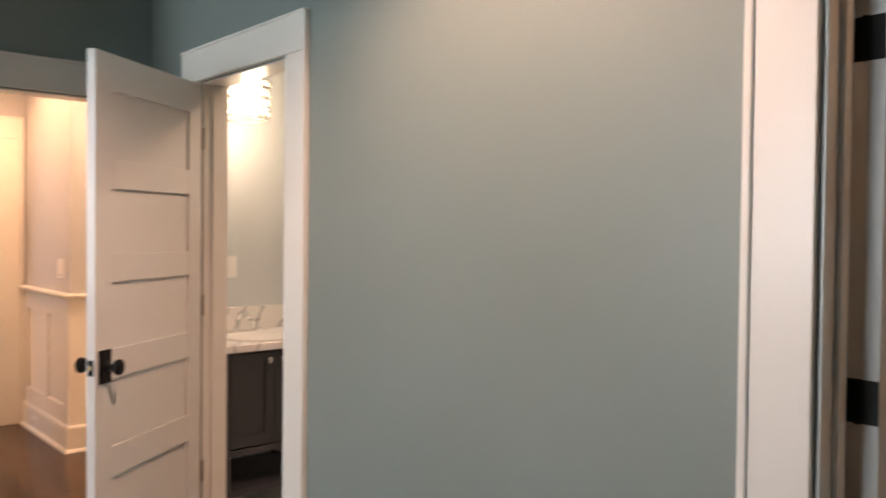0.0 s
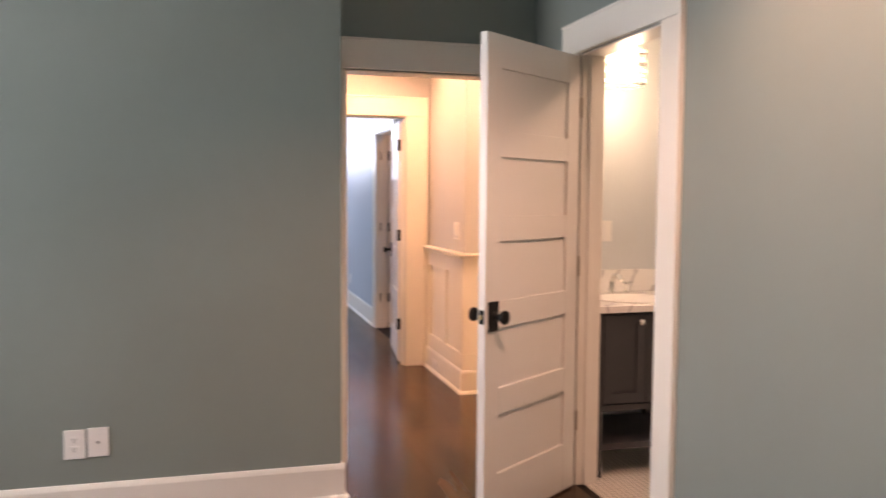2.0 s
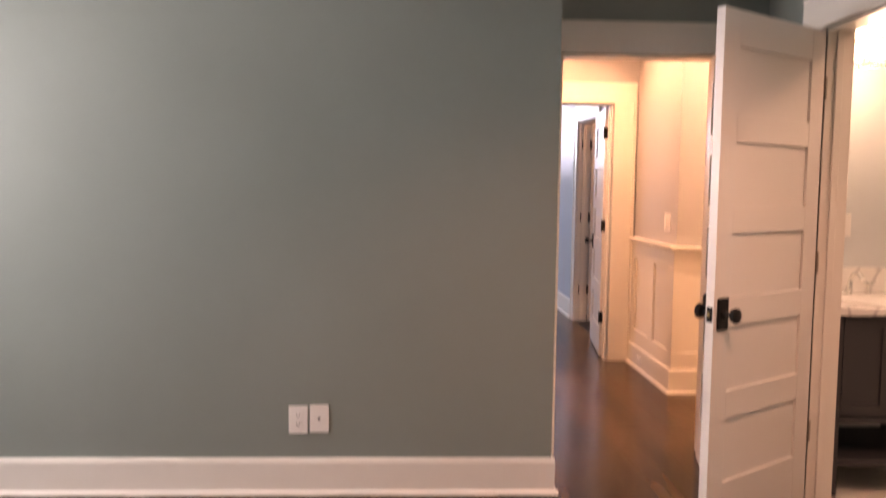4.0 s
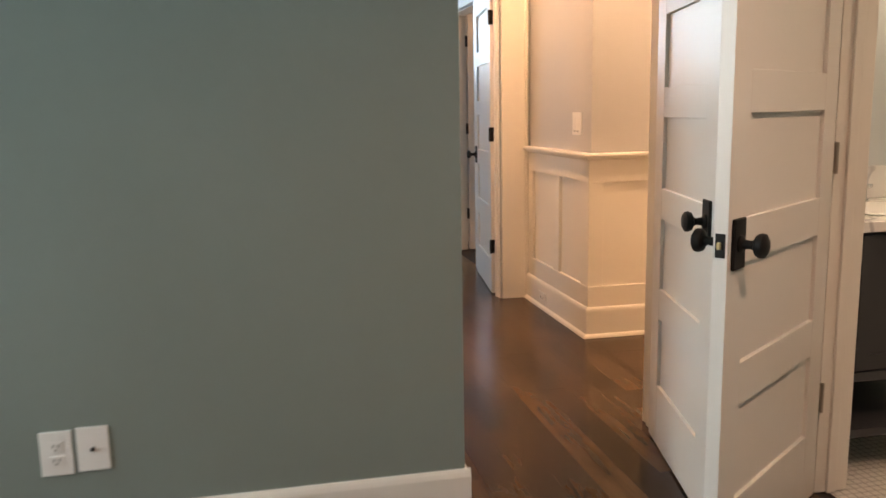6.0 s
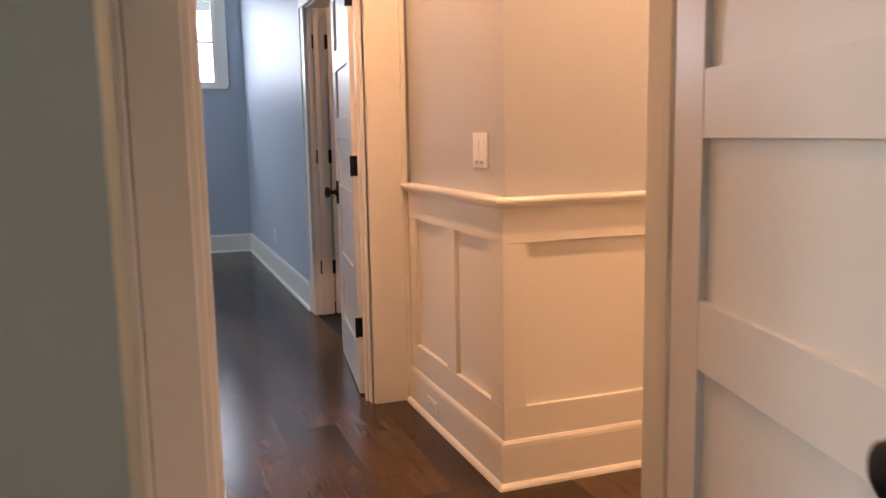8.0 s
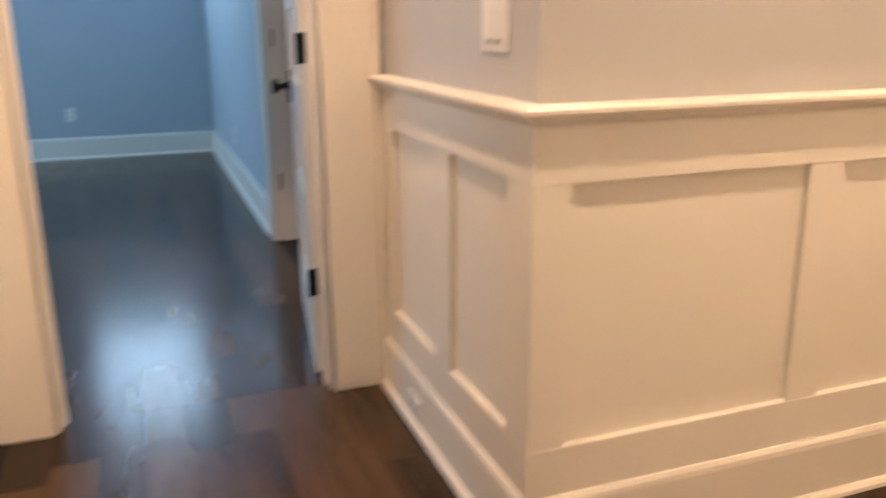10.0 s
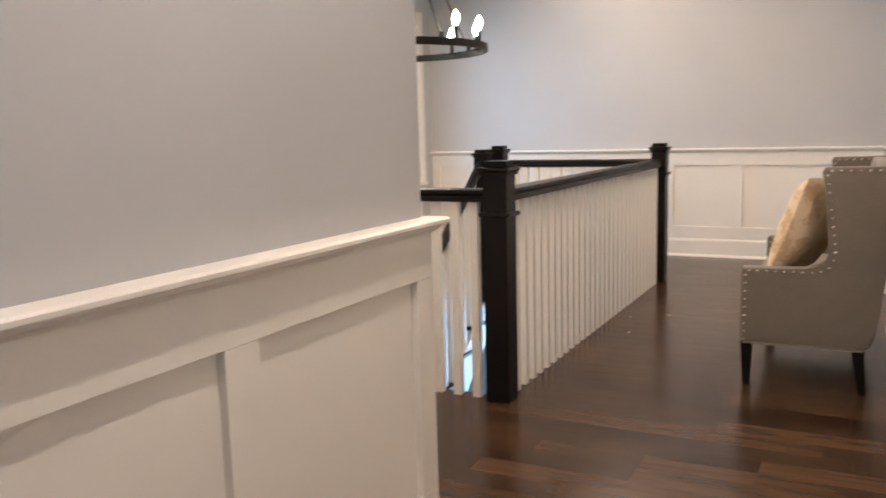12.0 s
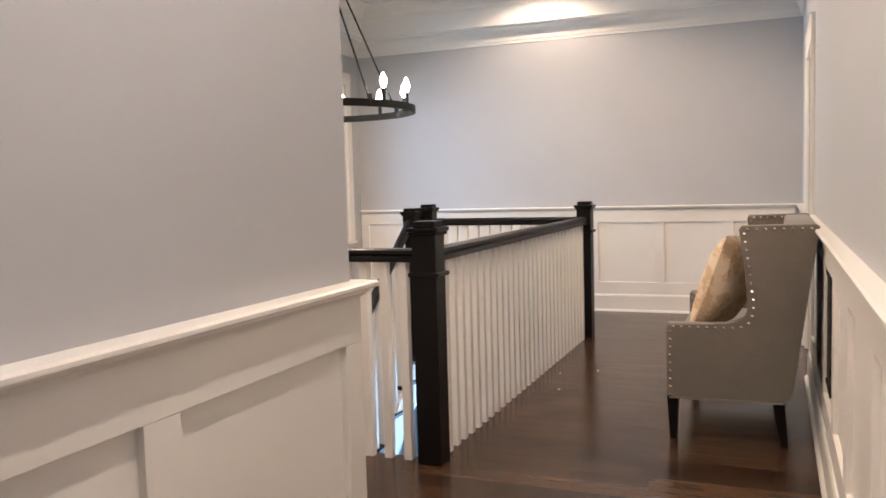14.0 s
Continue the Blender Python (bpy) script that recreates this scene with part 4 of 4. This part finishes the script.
for x0, x1, kx in ((0.052, 0.283, 0.248), (0.287, 0.568, 0.324)):
    d = part("door", boxes((x0, -0.001, 0.375, x0 + 0.05, 0.019, 0.825), (x1 - 0.05, -0.001, 0.375, x1, 0.019, 0.825), (x0 + 0.05, -0.0005, 0.775, x1 - 0.05, 0.0185, 0.825), (x0 + 0.05, -0.0005, 0.375, x1 - 0.05, 0.0185, 0.425),
                           (x0 + 0.05, 0.009, 0.425, x1 - 0.05, 0.0185, 0.775)), VANITY, van, "shaker cabinet door")
    part("cabinet_knob", lathe([(0.008, 0), (0.006, 0.010), (0.015, 0.017), (0.016, 0.023), (0.010, 0.028)], Matrix.Translation((kx, -0.001, 0.785)) @ pose(0, 0, 0, 90), 16), CHROME, d, "round chrome knob", smooth=True)
tagged(part("countertop", boxes((1.922, 3.225, 0.836, 2.575, 3.81, 0.871), bevel=0.003), MARBLE), "white veined marble countertop on the vanity", "countertop")
tagged(part("backsplash", boxes((1.923, 3.790, 0.872, 2.575, 3.809, 0.998), bevel=0.002), MARBLE), "white veined marble backsplash behind the sink", "backsplash")
bm = lathe([(0.150, 0.8712), (0.185, 0.8712), (0.188, 0.8750), (0.182, 0.8790), (0.168, 0.8770), (0.150, 0.8735)], Matrix.Translation((2.24, 3.46, 0)), 28)
tagged(part("sink_basin", bm, PLATE, smooth=True), "white oval sink rim set in the countertop", "sink")
fa = empty("faucet", pose(2.24, 3.70, 0.872))
tagged(fa, "chrome widespread faucet with cross handles", "faucet")
for x in (-0.095, 0.095):
    h = part("handle_post", lathe([(0.022, 0), (0.022, 0.006), (0.012, 0.014), (0.010, 0.045), (0.013, 0.055)], Matrix.Translation((x, 0, 0)), 14), CHROME, fa, smooth=True)
    part("cross_handle", rod(rod(bmesh.new(), (x - 0.032, 0, 0.060), (x + 0.032, 0, 0.060), 0.006), (x, -0.032, 0.060), (x, 0.032, 0.060), 0.006), CHROME, h, smooth=True)
bm = lathe([(0.024, 0), (0.024, 0.008), (0.013, 0.018), (0.012, 0.075)], None, 14)
for a, b in (((0, 0, 0.070), (0, -0.030, 0.105)), ((0, -0.030, 0.105), (0, -0.080, 0.110)), ((0, -0.080, 0.110), (0, -0.115, 0.085))):
    rod(bm, a, b, 0.011, 10)
part("spout", bm, CHROME, fa, smooth=True)

sc = empty("crystal_light", pose(2.238, 3.62, 0))
tagged(sc, "lit crystal drum light above the vanity", "wall light")
part("back_plate", lathe([(0.055, 0), (0.055, 0.012), (0.040, 0.018)], Matrix.Translation((0, 0.189, 2.16)) @ pose(0, 0, 0, 90), 20), CHROME, sc, smooth=True)
part("arm", rod(bmesh.new(), (0, 0.175, 2.16), (0, 0.0, 2.20), 0.009), CHROME, sc, smooth=True)
for z in (2.205, 2.105, 2.005):
    rr = 0.122
    bm = bmesh.new()
    rows = [[bm.verts.new((a * math.cos(2 * math.pi * k / 40), a * math.sin(2 * math.pi * k / 40), zz)) for a, zz in ((rr - 0.002, z - 0.003), (rr + 0.002, z - 0.003), (rr + 0.002, z + 0.003), (rr - 0.002, z + 0.003))] for k in range(40)]
    for k in range(40):
        p, q = rows[k], rows[(k + 1) % 40]
        for j in range(4):
            bm.faces.new((p[j], q[j], q[(j + 1) % 4], p[(j + 1) % 4]))
    part("hoop", bm, CHROME, sc, smooth=True)
part("spokes", rod(rod(bmesh.new(), (-0.12, 0, 2.205), (0.12, 0, 2.205), 0.004), (0, -0.12, 2.205), (0, 0.12, 2.205), 0.004), CHROME, sc)
for k in range(30):
    a = 2 * math.pi * k / 30
    bm = bmesh.new()
    for zc in (2.180, 2.130, 2.080, 2.030):
        lathe([(0.002, zc - 0.025), (0.0125, zc - 0.007), (0.0125, zc + 0.007), (0.002, zc + 0.025)], Matrix.Translation((0.119 * math.cos(a), 0.119 * math.sin(a), 0)), 6, bm)
    p = part("crystal_strand", bm, CRYSTAL, sc)
    p.visible_shadow = False
# invented cylinder; its glow stands in for the brightness of the lit crystals
part("glow_cylinder", lathe([(0.060, 2.03), (0.078, 2.04), (0.078, 2.19), (0.060, 2.20)], None, 28), DRUM_GLOW, sc, "added glowing cylinder inside the crystal drum", smooth=True).visible_shadow = False
for k in range(3):
    a = 2 * math.pi * k / 3 + 0.4
    p = part("bulb", lathe([(0.008, 2.20), (0.016, 2.17), (0.020, 2.14), (0.016, 2.11), (0.004, 2.09)], Matrix.Translation((0.05 * math.cos(a), 0.05 * math.sin(a), 0)), 12), SMALL_BULB, sc, "lit bulb", smooth=True)

# ---- floor boards, nearest singly, the rest joined ----
_cache = {}


def board(x, y, w, l):
    key = (round(w, 4), round(l, 4))
    if key not in _cache:
        _cache[key] = mesh_from("plank", plank_bm(bmesh.new(), 0, 0, w, l), PLANK)
    ob = new("plank", _cache[key])
    ob.parent = floor
    ob.location = (x, y, 0)


for x0, x1, y0, y1, seed in ((XA, XC - 0.014, 2.70, 6.21, 3), (XC - 0.014, 7.86, YD1, 5.56, 4)):
    for p in plank_rows(x0, x1, y0, y1, seed=seed):
        board(*p)
far_planks("far_boards", [(-3.2, XA, -3.0, YA, 5), (XA, XB, -3.0, 2.70, 6), (-2.6, 1.76, 6.21, 11.62, 7), (XE, 4.785, 5.56, YL, 8), (7.86, XF, YD1, YL, 9), (XB, 3.3, -1.3, 1.2, 10)], floor)
